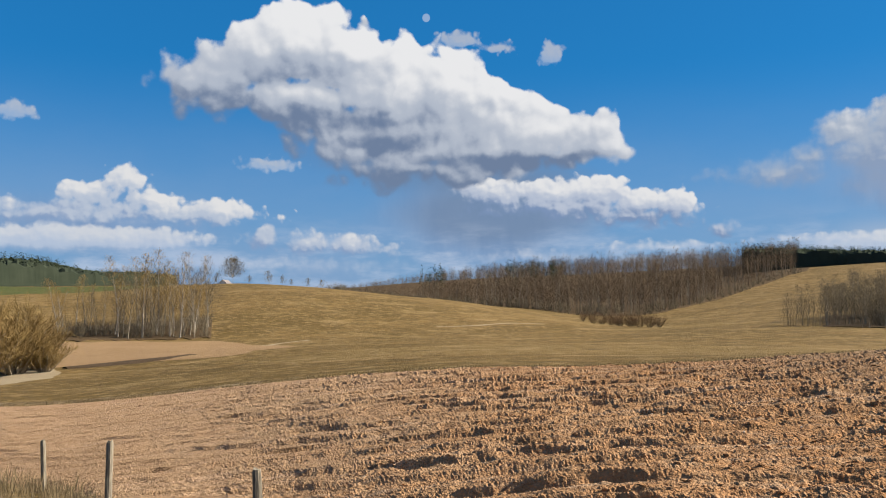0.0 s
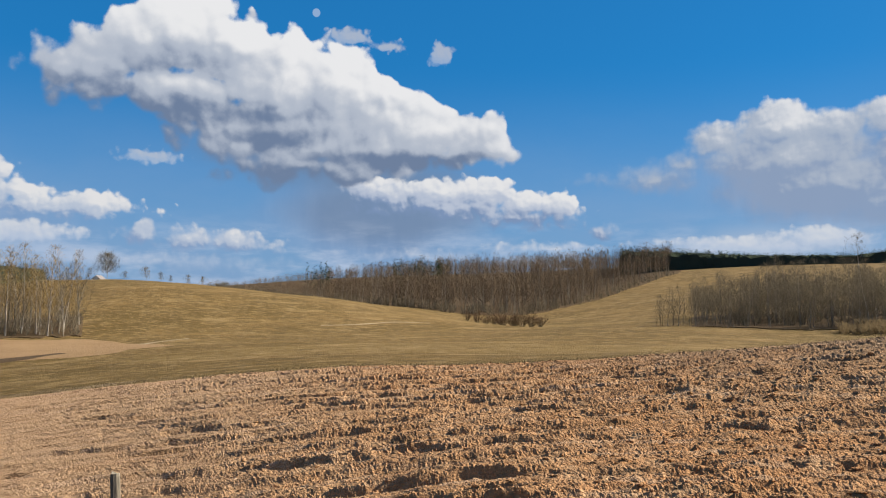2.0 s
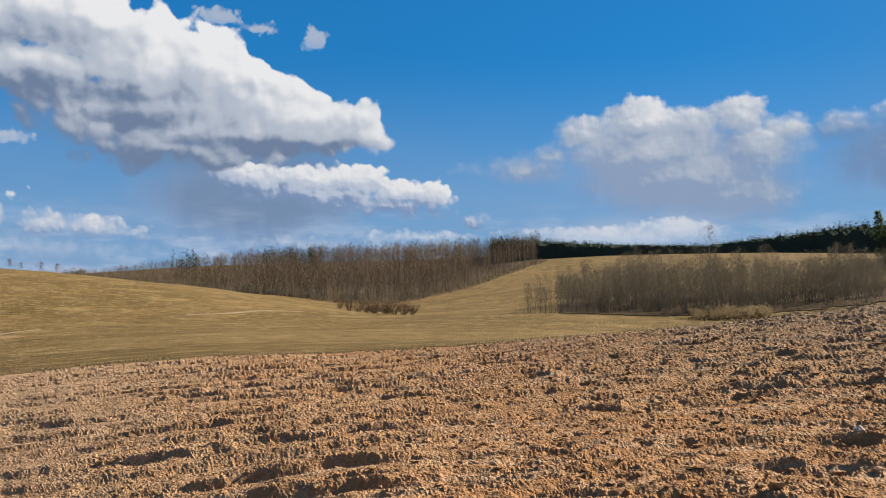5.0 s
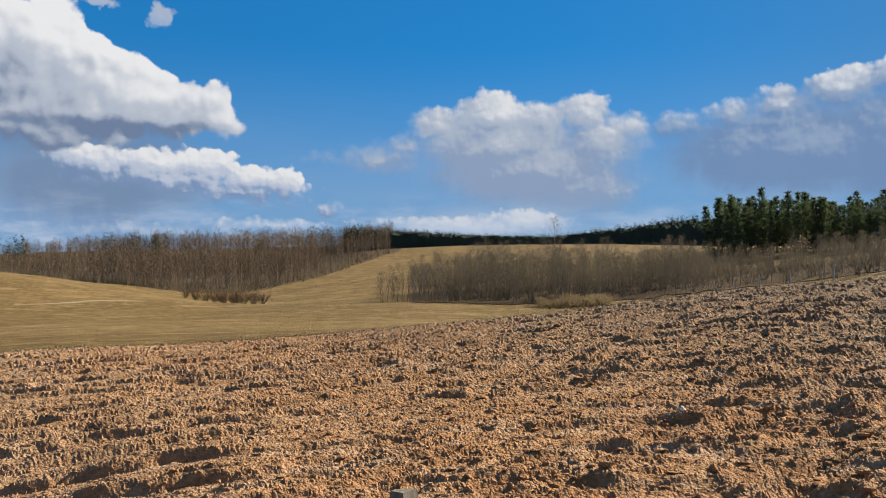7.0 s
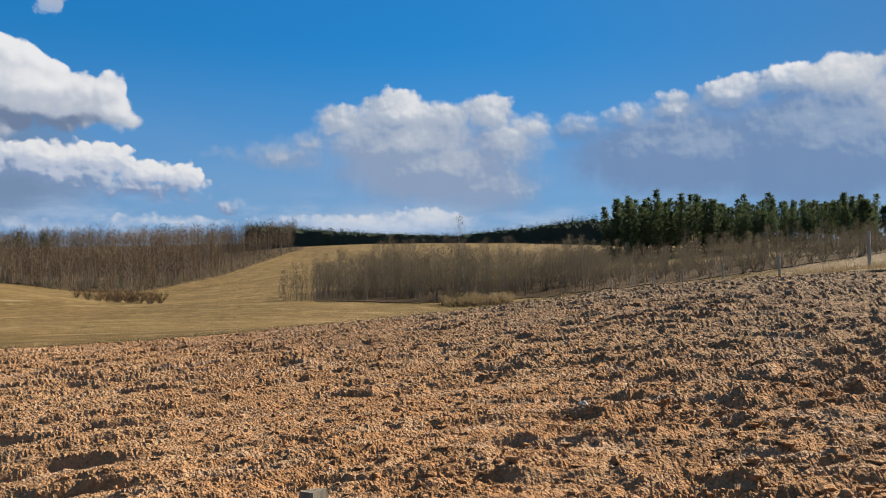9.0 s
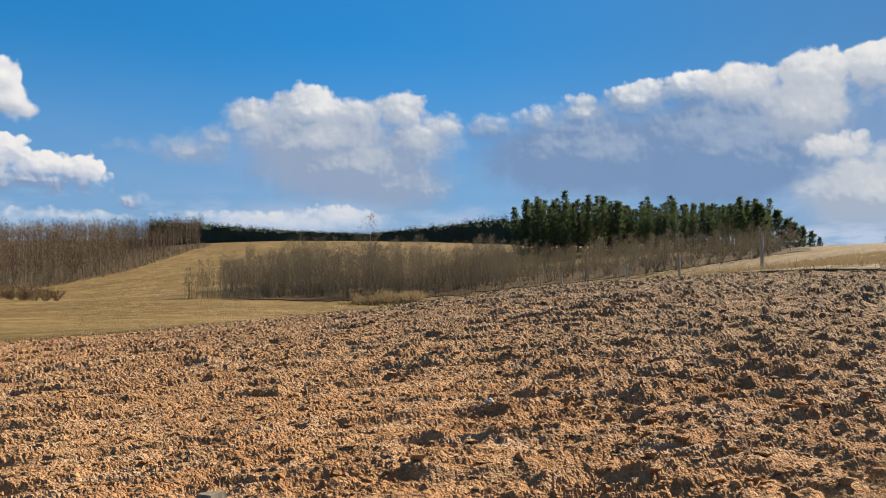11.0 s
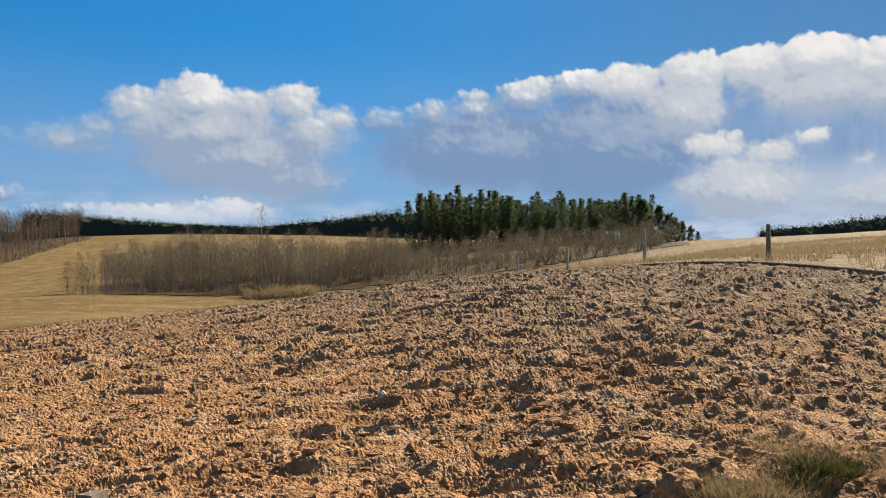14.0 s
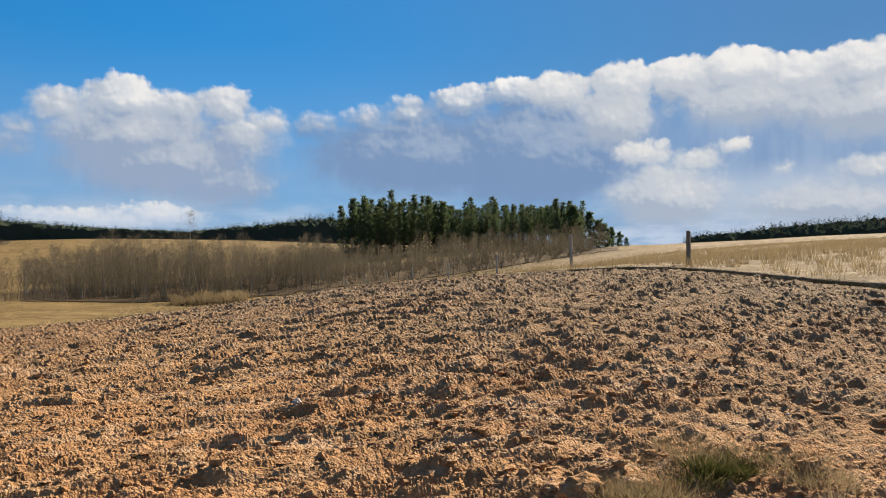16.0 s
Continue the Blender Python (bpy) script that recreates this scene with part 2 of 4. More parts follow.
        if groups is HEAPS_A:
            lit = n.math("ADD", lit, 0.16)
            soft = n.vec("MULTIPLY_ADD", n.vec("SUBTRACT", n.noise(here, 0.35, 4, 0.55, color=True), (0.5, 0.5, 0.5)), (3.0, 1.8, 0), here)
            for cx, cy, rx, ry, deep_by in SHADES_A:
                q = n.vec("LENGTH", n.vec("MULTIPLY_ADD", soft, (1 / rx, 1 / ry, 0), (-cx / rx, -cy / ry, 0)))
                lit = n.math("SUBTRACT", lit, n.span(q, 1.5, 0.2, 0.0, deep_by))
        shade = n.mix(n.span(lit, 0.08, 0.58), dark, grey)
        shade = n.mix(n.span(lit, 0.54, 1.32), shade, (white, white * 1.005, white * 1.02))
        edge = n.span(rise, 0.0, 0.8, blur, 0.32)
        out = n.mix(n.math("MULTIPLY", n.span(d0, 0.0, edge), n.span(rise, -0.5, 0.1, full * (0.45 if blur > 1.5 else 0.9), full)), out, shade)
    # the day moon
    m = n.vec("DISTANCE", here, (-1.1, 19.87, 0))
    out = n.mix(n.span(m, 0.24, 0.30, 0.35, 0.0), out, (0.75, 0.82, 0.9))
    bg = n.node("ShaderNodeBackground", Color=out)
    bg.inputs["Strength"].default_value = 0.43
    n.tree.links.new(bg.outputs[0], n.node("ShaderNodeOutputWorld").inputs[0])


build_sky()

# ---- materials ----


def material(name, rough=0.9, spec=0.3):
    m = bpy.data.materials.new(name)
    m.use_nodes = True
    n = Nodes(m.node_tree)
    bsdf = n.node("ShaderNodeBsdfPrincipled", Roughness=rough)
    bsdf.inputs["Specular IOR Level"].default_value = spec
    n.tree.links.new(bsdf.outputs[0], n.node("ShaderNodeOutputMaterial").inputs[0])
    return m, n, bsdf


def place(n):
    return n.node("ShaderNodeNewGeometry").outputs["Position"]


def bump(n, bsdf, height, strength, distance):
    b = n.node("ShaderNodeBump", Height=height)
    b.inputs["Strength"].default_value, b.inputs["Distance"].default_value = strength, distance
    n.tree.links.new(b.outputs[0], bsdf.inputs["Normal"])


def soil_material(name, dry, wet, pale, field=True):
    m, n, bsdf = material(name, 1.0, 0.08)
    p = place(n)
    c = n.mix(n.span(n.noise(p, 0.16, 4, 0.6), 0.36, 0.64), dry, wet)
    c = n.mix(n.span(n.noise(p, 2.3, 5, 0.65), 0.45, 0.75), c, pale)
    if field:
        xyz = n.split(p)
        drift = n.math("MULTIPLY", n.math("SUBTRACT", n.noise(p, 0.22, 4, 0.6), 0.5), 9.0)
        side = n.math("ADD", xyz[0], drift)
        c = n.mix(n.span(side, 5.0, -5.0, 0.0, 0.75), c, (0.426, 0.288, 0.173))       # dried and harrowed down the slope
        # streaks along the slices, which curve round the hill: painted shaded faces, dried pale crests
        along = n.join(n.math("MULTIPLY", n.math("ARCTAN2", xyz[0], xyz[1]), 9.0), n.vec("LENGTH", n.join(xyz[0], xyz[1])))
        shade_streak = n.noise(n.vec("MULTIPLY", along, (0.8, 4.2, 0)), 1.0, 7, 0.72)
        c = n.mix(n.span(shade_streak, 0.50, 0.64, 0.0, 0.65), c, (0.144, 0.0778, 0.0357))
        c = n.mix(n.span(n.noise(n.vec("MULTIPLY_ADD", along, (0.5, 3.4, 0.0), (7.0, 3.0, 0.0)), 1.0, 6, 0.66), 0.52, 0.64, 0.0, 0.65), c, (0.461, 0.317, 0.207))
        c = n.mix(n.span(n.noise(p, 14.0, 4, 0.75), 0.52, 0.68, 0.0, 0.55), c, (0.126, 0.072, 0.0357))
        c = n.mix(n.span(n.noise(p, 9.0, 4, 0.7), 0.58, 0.70, 0.0, 0.30), c, (0.472, 0.346, 0.23))
        c = n.mix(n.span(side, 3.0, 15.0, 0.0, 0.76), c, (0.172, 0.130, 0.086))     # greyer and darker up the hill
    c = n.mix(n.span(n.noise(p, 38, 3, 0.6), 0.3, 0.75, 0.0, 0.30), c, pale)
    n.put(bsdf.inputs["Base Color"], c)
    crumbs = n.math("SUBTRACT", 1.0, n.cells(p, 26.0, "F1", detail=2.0, rough=0.6, flat=False))
    h = n.math("ADD", n.math("MULTIPLY", crumbs, 0.8), n.math("ADD", n.noise(p, 18, 5, 0.65), n.math("MULTIPLY", n.noise(p, 80, 3, 0.6), 0.4)))
    bump(n, bsdf, h, 0.9, 0.03)
    return m


def grass_material(name, green, straw, bare, streak=(0.04, 0.05)):
    m, n, bsdf = material(name, 0.95, 0.12)
    p = place(n)
    wide = n.noise(p, 0.016, 7, 0.7)
    bands = n.noise(n.vec("MULTIPLY", p, (streak[0], streak[1], 0.02)), 1.0, 8, 0.78, warp=0.3)
    c = n.mix(n.span(n.math("ADD", n.math("MULTIPLY", wide, 0.5), n.math("MULTIPLY", bands, 0.5)), 0.43, 0.56), green, straw)
    c = n.mix(n.span(n.noise(n.vec("MULTIPLY", p, (0.07, 0.13, 0.07)), 1.0, 6, 0.7), 0.52, 0.62, 0.0, 0.75), c, bare)
    c = n.mix(n.span(n.noise(n.vec("MULTIPLY", p, (0.25, 0.35, 0.25)), 1.0, 6, 0.8), 0.52, 0.62, 0.0, 0.75), c, (0.0691, 0.049, 0.0173))
    c = n.mix(n.span(n.noise(p, 0.22, 5, 0.75), 0.44, 0.60, 0.0, 0.8), c, green)
    c = n.mix(n.span(n.noise(p, 0.8, 5, 0.8), 0.50, 0.62, 0.0, 0.8), c, bare)
    c = n.mix(n.span(n.noise(p, 5, 4, 0.75), 0.52, 0.68, 0.0, 0.55), c, (0.0634, 0.0461, 0.0184))
    n.put(bsdf.inputs["Base Color"], c)
    bump(n, bsdf, n.noise(p, 1.6, 6, 0.75), 1.0, 0.3)
    return m


def wood_material(name, light, dark, scale=3.0, rough=0.9):
    m, n, bsdf = material(name, rough, 0.2)
    p = n.node("ShaderNodeTexCoord").outputs["Object"]
    g = n.noise(n.vec("MULTIPLY", p, (1, 1, 0.14)), scale * 5, 5, 0.65)
    c = n.mix(n.span(g, 0.35, 0.65), dark, light)
    own = n.node("ShaderNodeObjectInfo").outputs["Random"]
    c = n.mix(n.span(own, 0, 1, 0.0, 0.35, smooth=False), c, dark)
    n.put(bsdf.inputs["Base Color"], c)
    bump(n, bsdf, g, 0.5, 0.02)
    return m


def leaf_material(name, light, dark, through=0.0):
    m, n, bsdf = material(name, 1.0, 0.0)
    isle = n.node("ShaderNodeNewGeometry").outputs["Random Per Island"]
    own = n.node("ShaderNodeObjectInfo").outputs["Random"]
    patch = n.span(n.noise(place(n), 0.09, 3, 0.6), 0.35, 0.65)
    c = n.mix(n.math("ADD", n.math("MULTIPLY", isle, 0.45), n.math("ADD", n.math("MULTIPLY", own, 0.25), n.math("MULTIPLY", patch, 0.3))), dark, light)
    n.put(bsdf.inputs["Base Color"], c)
    if through:
        back = n.node("ShaderNodeBsdfTranslucent", Color=c)
        both_ways = n.node("ShaderNodeMixShader", Fac=through)
        n.tree.links.new(bsdf.outputs[0], both_ways.inputs[1])
        n.tree.links.new(back.outputs[0], both_ways.inputs[2])
        n.tree.links.new(both_ways.outputs[0], n.tree.nodes["Material Output"].inputs[0])
    return m


SOIL = soil_material("ploughed_soil", (0.357, 0.19, 0.0864), (0.317, 0.151, 0.0616), (0.426, 0.274, 0.158))
PALE_SOIL = soil_material("pale_dry_soil", (0.27, 0.176, 0.0952), (0.236, 0.15, 0.0778), (0.299, 0.207, 0.121), False)
DARK_SOIL = soil_material("dark_wet_soil", (0.0749, 0.0518, 0.0317), (0.0576, 0.0403, 0.0259), (0.092, 0.0634, 0.0403), False)
PATH_SOIL = soil_material("sandy_track", (0.299, 0.242, 0.162), (0.254, 0.196, 0.126), (0.346, 0.288, 0.207), False)
GRASS = grass_material("spring_meadow", (0.106, 0.0702, 0.0207), (0.19, 0.122, 0.045), (0.277, 0.19, 0.0864))
GREEN = grass_material("green_winter_crop", (0.0576, 0.0808, 0.0202), (0.0749, 0.0864, 0.0259), (0.115, 0.104, 0.0403))
STRAW = leaf_material("dry_grass", (0.30, 0.228, 0.135), (0.16, 0.12, 0.066), 0.4)
TURF = leaf_material("green_grass", (0.115, 0.115, 0.036), (0.035, 0.040, 0.013), 0.3)
DRY = grass_material("dry_grassland", (0.155, 0.105, 0.052), (0.21, 0.148, 0.080), (0.26, 0.195, 0.12))
PALE_GRASS = grass_material("pale_spring_meadow", (0.144, 0.0968, 0.0322), (0.213, 0.141, 0.0547), (0.282, 0.196, 0.092))
BARK = wood_material("grey_bark", (0.322, 0.282, 0.219), (0.138, 0.115, 0.0864))
BIRCH_BARK = wood_material("white_birch_bark", (0.38, 0.346, 0.299), (0.173, 0.144, 0.115), 1.2)
PINE_BARK = wood_material("pine_bark", (0.173, 0.0976, 0.0518), (0.0691, 0.0461, 0.0288))
TWIGS = leaf_material("bare_twigs", (0.200, 0.168, 0.118), (0.072, 0.060, 0.043), 0.3)
GOLD_TWIGS = leaf_material("golden_twigs", (0.288, 0.202, 0.0864), (0.138, 0.0952, 0.0403))
WOOD_TWIGS = leaf_material("brown_wood_twigs", (0.165, 0.122, 0.084), (0.055, 0.042, 0.030), 0.2)
RED_TWIGS = leaf_material("reddish_twigs", (0.196, 0.126, 0.0808), (0.0864, 0.0547, 0.0346))
NEEDLES = leaf_material("pine_needles", (0.150, 0.185, 0.088), (0.055, 0.080, 0.042), 0.4)
# needle colour darkened to stand for the shadow inside dense crowns
SHADED_NEEDLES = leaf_material("shaded_needles", (0.050, 0.062, 0.036), (0.018, 0.026, 0.016))
# dark green that paints the shade between the far trees
FOREST_SHADE = leaf_material("forest_shade", (0.046, 0.056, 0.040), (0.022, 0.030, 0.022))
LITTER = soil_material("leaf_litter", (0.092, 0.0605, 0.0334), (0.0634, 0.0432, 0.0242), (0.115, 0.0808, 0.0432), False)
POST_WOOD = wood_material("weathered_post", (0.29, 0.25, 0.19), (0.11, 0.095, 0.075), 4.0)
PALE_POST = wood_material("pale_weathered_post", (0.461, 0.421, 0.357), (0.288, 0.254, 0.207), 4.0)
STONE, _n, _b = material("field_stone", 0.85, 0.3)
_n.put(_b.inputs["Base Color"], _n.mix(_n.noise(place(_n), 9, 4), (0.62, 0.55, 0.48), (0.42, 0.35, 0.28)))

# ---- the lie of the land: heights under eye level, by bearing and distance ----
BEARINGS = np.array([-145, -70, -40, -25, -12, 0, 12, 24, 36, 50, 65, 80, 110, 160, 215.0])
FIELD_END = np.array([14, 30, 45, 36, 31.5, 29, 27.7, 27.5, 28, 27, 22.5, 15, 12, 13, 14.0])
LAND = [  # distance (0: the end of the ploughed field), heights along the bearings
    (0.5, [-1.65] * 15),
    (7, [-1.7, -1.85, -1.9, -1.9, -1.95, -1.75, -1.5, -1.4, -1.3, -1.2, -1.05, -0.95, -0.9, -1.3, -1.7]),
    (0, [-2, -3.5, -4.2, -3.65, -2.7, -2.1, -1.89, -1.47, -0.93, -0.06, 0.27, -0.14, 0, -1, -2]),
    (60, [-3, -4.5, -5.0, -4.6, -3.6, -3.0, -2.9, -2.9, -2.6, -1.0, 1.2, 2.3, 3, 0, -3]),
    (90, [-3, -5, -6.0, -5.5, -4.4, -3.7, -3.6, -3.7, -3.6, -2.2, 2.5, 3.9, 5, 2, -3]),
    (130, [-2, -3.5, -4.2, -3.8, -3.6, -3.6, -4.0, -3.4, -3.9, -1.5, 4.4, 6, 7, 4, -2]),
    (200, [0, 0, 0, 0.5, 5.0, 2.0, -3.4, -1.5, 1.0, 5, 8.0, 9.8, 11, 6, 0]),
    (240, [2, 2, 3, 3.5, 7.0, 2.6, -2.6, 1.5, 6, 8.8, 9.8, 12.0, 13, 8, 2]),
    (320, [5, 6, 7, 7.5, 9.6, 2, 2, 8, 13, 14, 10.5, 12.5, 14, 9, 5]),
    (420, [9, 10, 11, 11.6, 11.6, 5, 9, 18.3, 20.5, 17, 11, 13, 14, 10, 9]),
    (700, [12, 20, 28, 26, 14, 24, 29, 32, 30, 41, 24, 33, 32, 14, 12]),
    (1600, [12] * 15),
    (4600, [-30] * 15),
]


def hermite(q, xs, ys):
    """A smooth curve through (xs, ys); xs and ys may have a row for each q."""
    ys = np.broadcast_to(ys, (len(q), ys.shape[-1]))
    xs = np.broadcast_to(xs, ys.shape)
    rows = np.arange(len(q))
    i = np.clip((xs <= q[:, None]).sum(1) - 1, 0, xs.shape[1] - 2)
    slope = np.diff(ys, axis=1) / np.diff(xs, axis=1)
    tang = np.concatenate([slope[:, :1], (slope[:, 1:] + slope[:, :-1]) / 2, slope[:, -1:]], 1)
    h = xs[rows, i + 1] - xs[rows, i]
    u = np.clip((q - xs[rows, i]) / h, 0, 1)
    a, b, ta, tb = ys[rows, i], ys[rows, i + 1], tang[rows, i] * h, tang[rows, i + 1] * h
    return a * (2 * u**3 - 3 * u**2 + 1) + ta * (u**3 - 2 * u**2 + u) + b * (3 * u**2 - 2 * u**3) + tb * (u**3 - u**2)


def bearing(x, y):
    a = np.degrees(np.arctan2(x, y))
    return np.where(a < -145, a + 360, a)


def field_end(a):
    return hermite(a, BEARINGS, FIELD_END)


def base_height(x, y):
    x, y = np.atleast_1d(np.asarray(x, float)), np.atleast_1d(np.asarray(y, float))
    a, r = bearing(x, y), np.hypot(x, y)
    end = field_end(a)
    xs = np.stack([np.log(2 + (end if d == 0 else np.full_like(end, d))) for d, _ in LAND], 1)
    ys = np.stack([hermite(a, BEARINGS, np.array(hs, float)) for _, hs in LAND], 1)
    return hermite(np.log(2 + np.maximum(r, 0.5)), xs, ys) + EYE


def grad(ix, iy, seed):
    h = (ix * 374761393 + iy * 668265263 + seed * 1442695041) & 0xFFFFFFFF
    h = ((h ^ (h >> 13)) * 1274126177) & 0xFFFFFFFF
    return (h ^ (h >> 16)) & 0xFFFF


def lump(x, y, seed=0):
    """Gradient noise, about -0.7 to 0.7."""
    fx, fy = np.floor(x), np.floor(y)
    ix, iy = fx.astype(np.int64), fy.astype(np.int64)
    u, v = x - fx, y - fy
    su, sv = u * u * u * (u * (6 * u - 15) + 10), v * v * v * (v * (6 * v - 15) + 10)
    total = 0
    for dx in (0, 1):
        for dy in (0, 1):
            ang = grad(ix + dx, iy + dy, seed) * (2 * math.pi / 65536)
            w = (su if dx else 1 - su) * (sv if dy else 1 - sv)
            total = total + w * (np.cos(ang) * (u - dx) + np.sin(ang) * (v - dy))
    return total


def fractal(x, y, octaves=4, rough=0.5, seed=0):
    total, amp = 0, 1.0
    for k in range(octaves):
        total = total + amp * lump(x * 2**k, y * 2**k, seed + k)
        amp *= rough
    return total


def height(x, y):
    """The ground with its gentle unevenness and the turf's step at the upper end of the ploughed field."""
    x, y = np.atleast_1d(np.asarray(x, float)), np.atleast_1d(np.asarray(y, float))
    r, a = np.hypot(x, y), bearing(x, y)
    z = base_height(x, y) + 0.35 * fractal(x / 30, y / 30, 3, 0.5, 5) * np.clip((r - 25) / 60, 0, 1)
    past = np.clip((r - field_end(a) * 1.004) / 0.12, 0, 1)
    step = np.clip((a - 57) / 8, 0, 1) * np.clip((130 - a) / 20, 0, 1)
    return z + past * step * 0.05 + past * 0.02


def ground_at(x, y):
    return float(height(x, y)[0])


def polar(az, r):
    return r * math.sin(radians(az)), r * math.cos(radians(az))


def mesh(name, verts, faces, mat=None, smooth=False):
    me = bpy.data.meshes.new(name)
    me.from_pydata(verts, [], faces)
    if mat:
        me.materials.append(mat)
    if smooth:
        me.polygons.foreach_set("use_smooth", [True] * len(me.polygons))
    me.update()
    return me


def grid_mesh(name, X, Y, Z, mat, closed=False, smooth=True):
    nr, na = X.shape
    verts = np.stack([X, Y, Z], -1).reshape(-1, 3)
    cols = na if closed else na - 1
    i, j = np.meshgrid(np.arange(nr - 1), np.arange(cols), indexing="ij")
    k = (j + 1) % na
    quads = np.stack([i * na + j, i * na + k, (i + 1) * na + k, (i + 1) * na + j], -1).reshape(-1, 4)[:, ::-1]
    me = bpy.data.meshes.new(name)
    me.vertices.add(len(verts))
    me.vertices.foreach_set("co", verts.ravel())
    me.loops.add(quads.size)
    me.loops.foreach_set("vertex_index", quads.ravel().astype(np.int32))
    me.polygons.add(len(quads))
    me.polygons.foreach_set("loop_start", (np.arange(len(quads)) * 4).astype(np.int32))
    me.polygons.foreach_set("use_smooth", np.full(len(quads), smooth))
    me.materials.append(mat)
    me.update(calc_edges=True)
    return me


def part(name, me, parent, label=""):
    ob = new(name, me)
    ob.parent = parent
    return tagged(ob, label)


def billow(x, y, octaves, rough, seed):
    """Round lumps parted by sharp creases, about 0 to 1."""
    total, amp, scale = 0, 1.0, 1.0
    for k in range(octaves):
        c, d = math.cos(k * 0.9), math.sin(k * 0.9)
        total = total + amp * np.abs(lump((x * c - y * d) * scale, (x * d + y * c) * scale, seed + k))
        amp *= rough
        scale *= 1.95
    return total


def field_start(a):
    """Where the ploughing begins: the fence on the verge, then the near edge."""
    return np.interp(a, [-70, -34, -28, -25.8, -21.8, -12.6, -6, 0, 100, 120], [20, 16.5, 13.4, 12.2, 9.4, 6.1, 3.4, 2.5, 2.5, 4])


def build_ground():
    a = np.concatenate([np.arange(-35, 90, 0.5), np.arange(90, 325, 3.0)])
    a = np.where(a > 215, a - 360, a)
    end = field_end(a)
    inner = np.linspace(0.0, 1.0, 26)[:, None] * end[None]
    outer = end[None] + (4600 - end[None]) * (np.geomspace(1, 4000, 150) / 4000)[:, None] * 1.0
    outer = np.concatenate([end[None] * (1 + s) for s in (0.004, 0.0075, 0.012)] + [outer[30:]], 0)
    outer = np.maximum.accumulate(outer, axis=0)
    R = np.concatenate([inner, outer], 0)
    A = np.broadcast_to(np.radians(a), R.shape)
    X, Y = R * np.sin(A), R * np.cos(A)
    Z = height(X.ravel(), Y.ravel()).reshape(X.shape)
    under = np.clip((R - field_start(a)[None] - 0.3) / 1.2, 0, 1) * np.clip((0.985 - R / end[None]) / 0.04, 0, 1)
    Z -= 0.35 * under * ((a > -66) & (a < 116))[None]
    tagged(new("ground", grid_mesh("ground", X, Y, Z, GRASS, closed=True)),
           "rolling spring meadow of dull green and straw-coloured grass", "ground", kind="structure")


def furrows(X, Y):
    """Relief of the ploughing: slices along the field's upper end, broken into clods and crumbs."""
    x, y = X.ravel(), Y.ravel()
    a, r = bearing(x, y), np.hypot(x, y)
    end = field_end(a)
    s = r / end
    c, k = math.cos(radians(20)), math.sin(radians(20))
    along, across = x * c - y * k, x * k + y * c
    rough = np.clip((a - 2) / 55, 0, 1)                                      # coarser towards the hill's top
    calm = np.clip((a + 32) / 34, 0.34, 1)                                   # harrowed flat at the low corner
    wob = 0.010 * fractal(along / 2.2, across / 1.2, 4, 0.6, 3) + 0.010 * rough * fractal(along / 1.1, across / 0.8, 2, 0.5, 5)
    turn = (s + wob) * 30.0
    saw = turn % 1
    face = 0.16 + 0.14 * rough
    ridge = np.where(saw < face, saw / face, ((1 - saw) / (1 - face))**0.8)
    strength = np.clip(0.8 + 1.2 * fractal(along / 3.0, across / 1.1, 3, 0.6, 11), 0.3, 1.4)
    z = 0.110 * np.clip(r / 8, 0.4, 1) * (ridge - 0.5) * strength * calm * (1 - 0.5 * rough) * (end / 28)
    wx, wy = along + 0.08 * fractal(x * 2, y * 2, 2, 0.5, 31), across + 0.05 * fractal(x * 2, y * 2, 2, 0.5, 41)
    clods = billow(wx / 0.72, wy / 0.28, 4, 0.58, 21)
    gain = np.clip(0.95 + 0.8 * fractal(x / 2.2, y / 1.3, 2, 0.5, 81), 0.5, 1.5)
    z += (0.072 + 0.048 * rough) * gain * (clods - 0.39) * calm
    z += 0.022 * (billow(wx / 0.16, wy / 0.10, 2, 0.55, 61) - 0.28) * (0.45 + 0.55 * calm)
    z += 0.05 * fractal(along / 1.8, across / 0.9, 3, 0.55, 71) * rough * np.clip(r / 9, 0.4, 1)
    rim = np.clip((1.0 - s) / 0.03, 0, 1) * np.clip((r - field_start(a) - 0.05) / 0.7, 0, 1) * np.clip((a + 69) / 4, 0, 1) * np.clip((118 - a) / 4, 0, 1)
    return (0.05 * np.clip(rim * 2, 0, 1) + z * (0.25 + 0.75 * rim) - 0.06 * (1 - rim)).reshape(X.shape)


def build_field():
    a = np.concatenate([np.arange(-70, -33, 0.6), np.arange(-33, 88, 0.125), np.arange(88, 120, 0.5)])
    end, start = field_end(a), field_start(a)
    t = np.geomspace(1, 11.0, 470)
    R = start[None] + (end - start)[None] * ((t - 1) / 10.0)[:, None]
    g = np.random.default_rng(4)                                             # uneven mesh, so that crumbs have no regular rows
    stir = g.uniform(-0.42, 0.42, (2,) + R.shape)
    stir[:, [0, -1], :], stir[:, :, [0, -1]] = 0, 0
    R = R + stir[0] * np.gradient(R, axis=0)
    A = np.radians(a)[None] + stir[1] * np.gradient(np.radians(a))[None]
    X, Y = R * np.sin(A), R * np.cos(A)
    Z = base_height(X.ravel(), Y.ravel()).reshape(X.shape) + furrows(X, Y)
    tagged(new("ploughed_field", grid_mesh("ploughed_field", X, Y, Z, SOIL, smooth=False)),
           "freshly ploughed reddish-brown soil with furrows and clods", "ploughed field", kind="structure")


def build_clods():
    """Loose clods turned up by the plough, thicker along the ridges."""
    g = np.random.default_rng(8)
    n = 20000
    a = g.uniform(-26, 86, n)
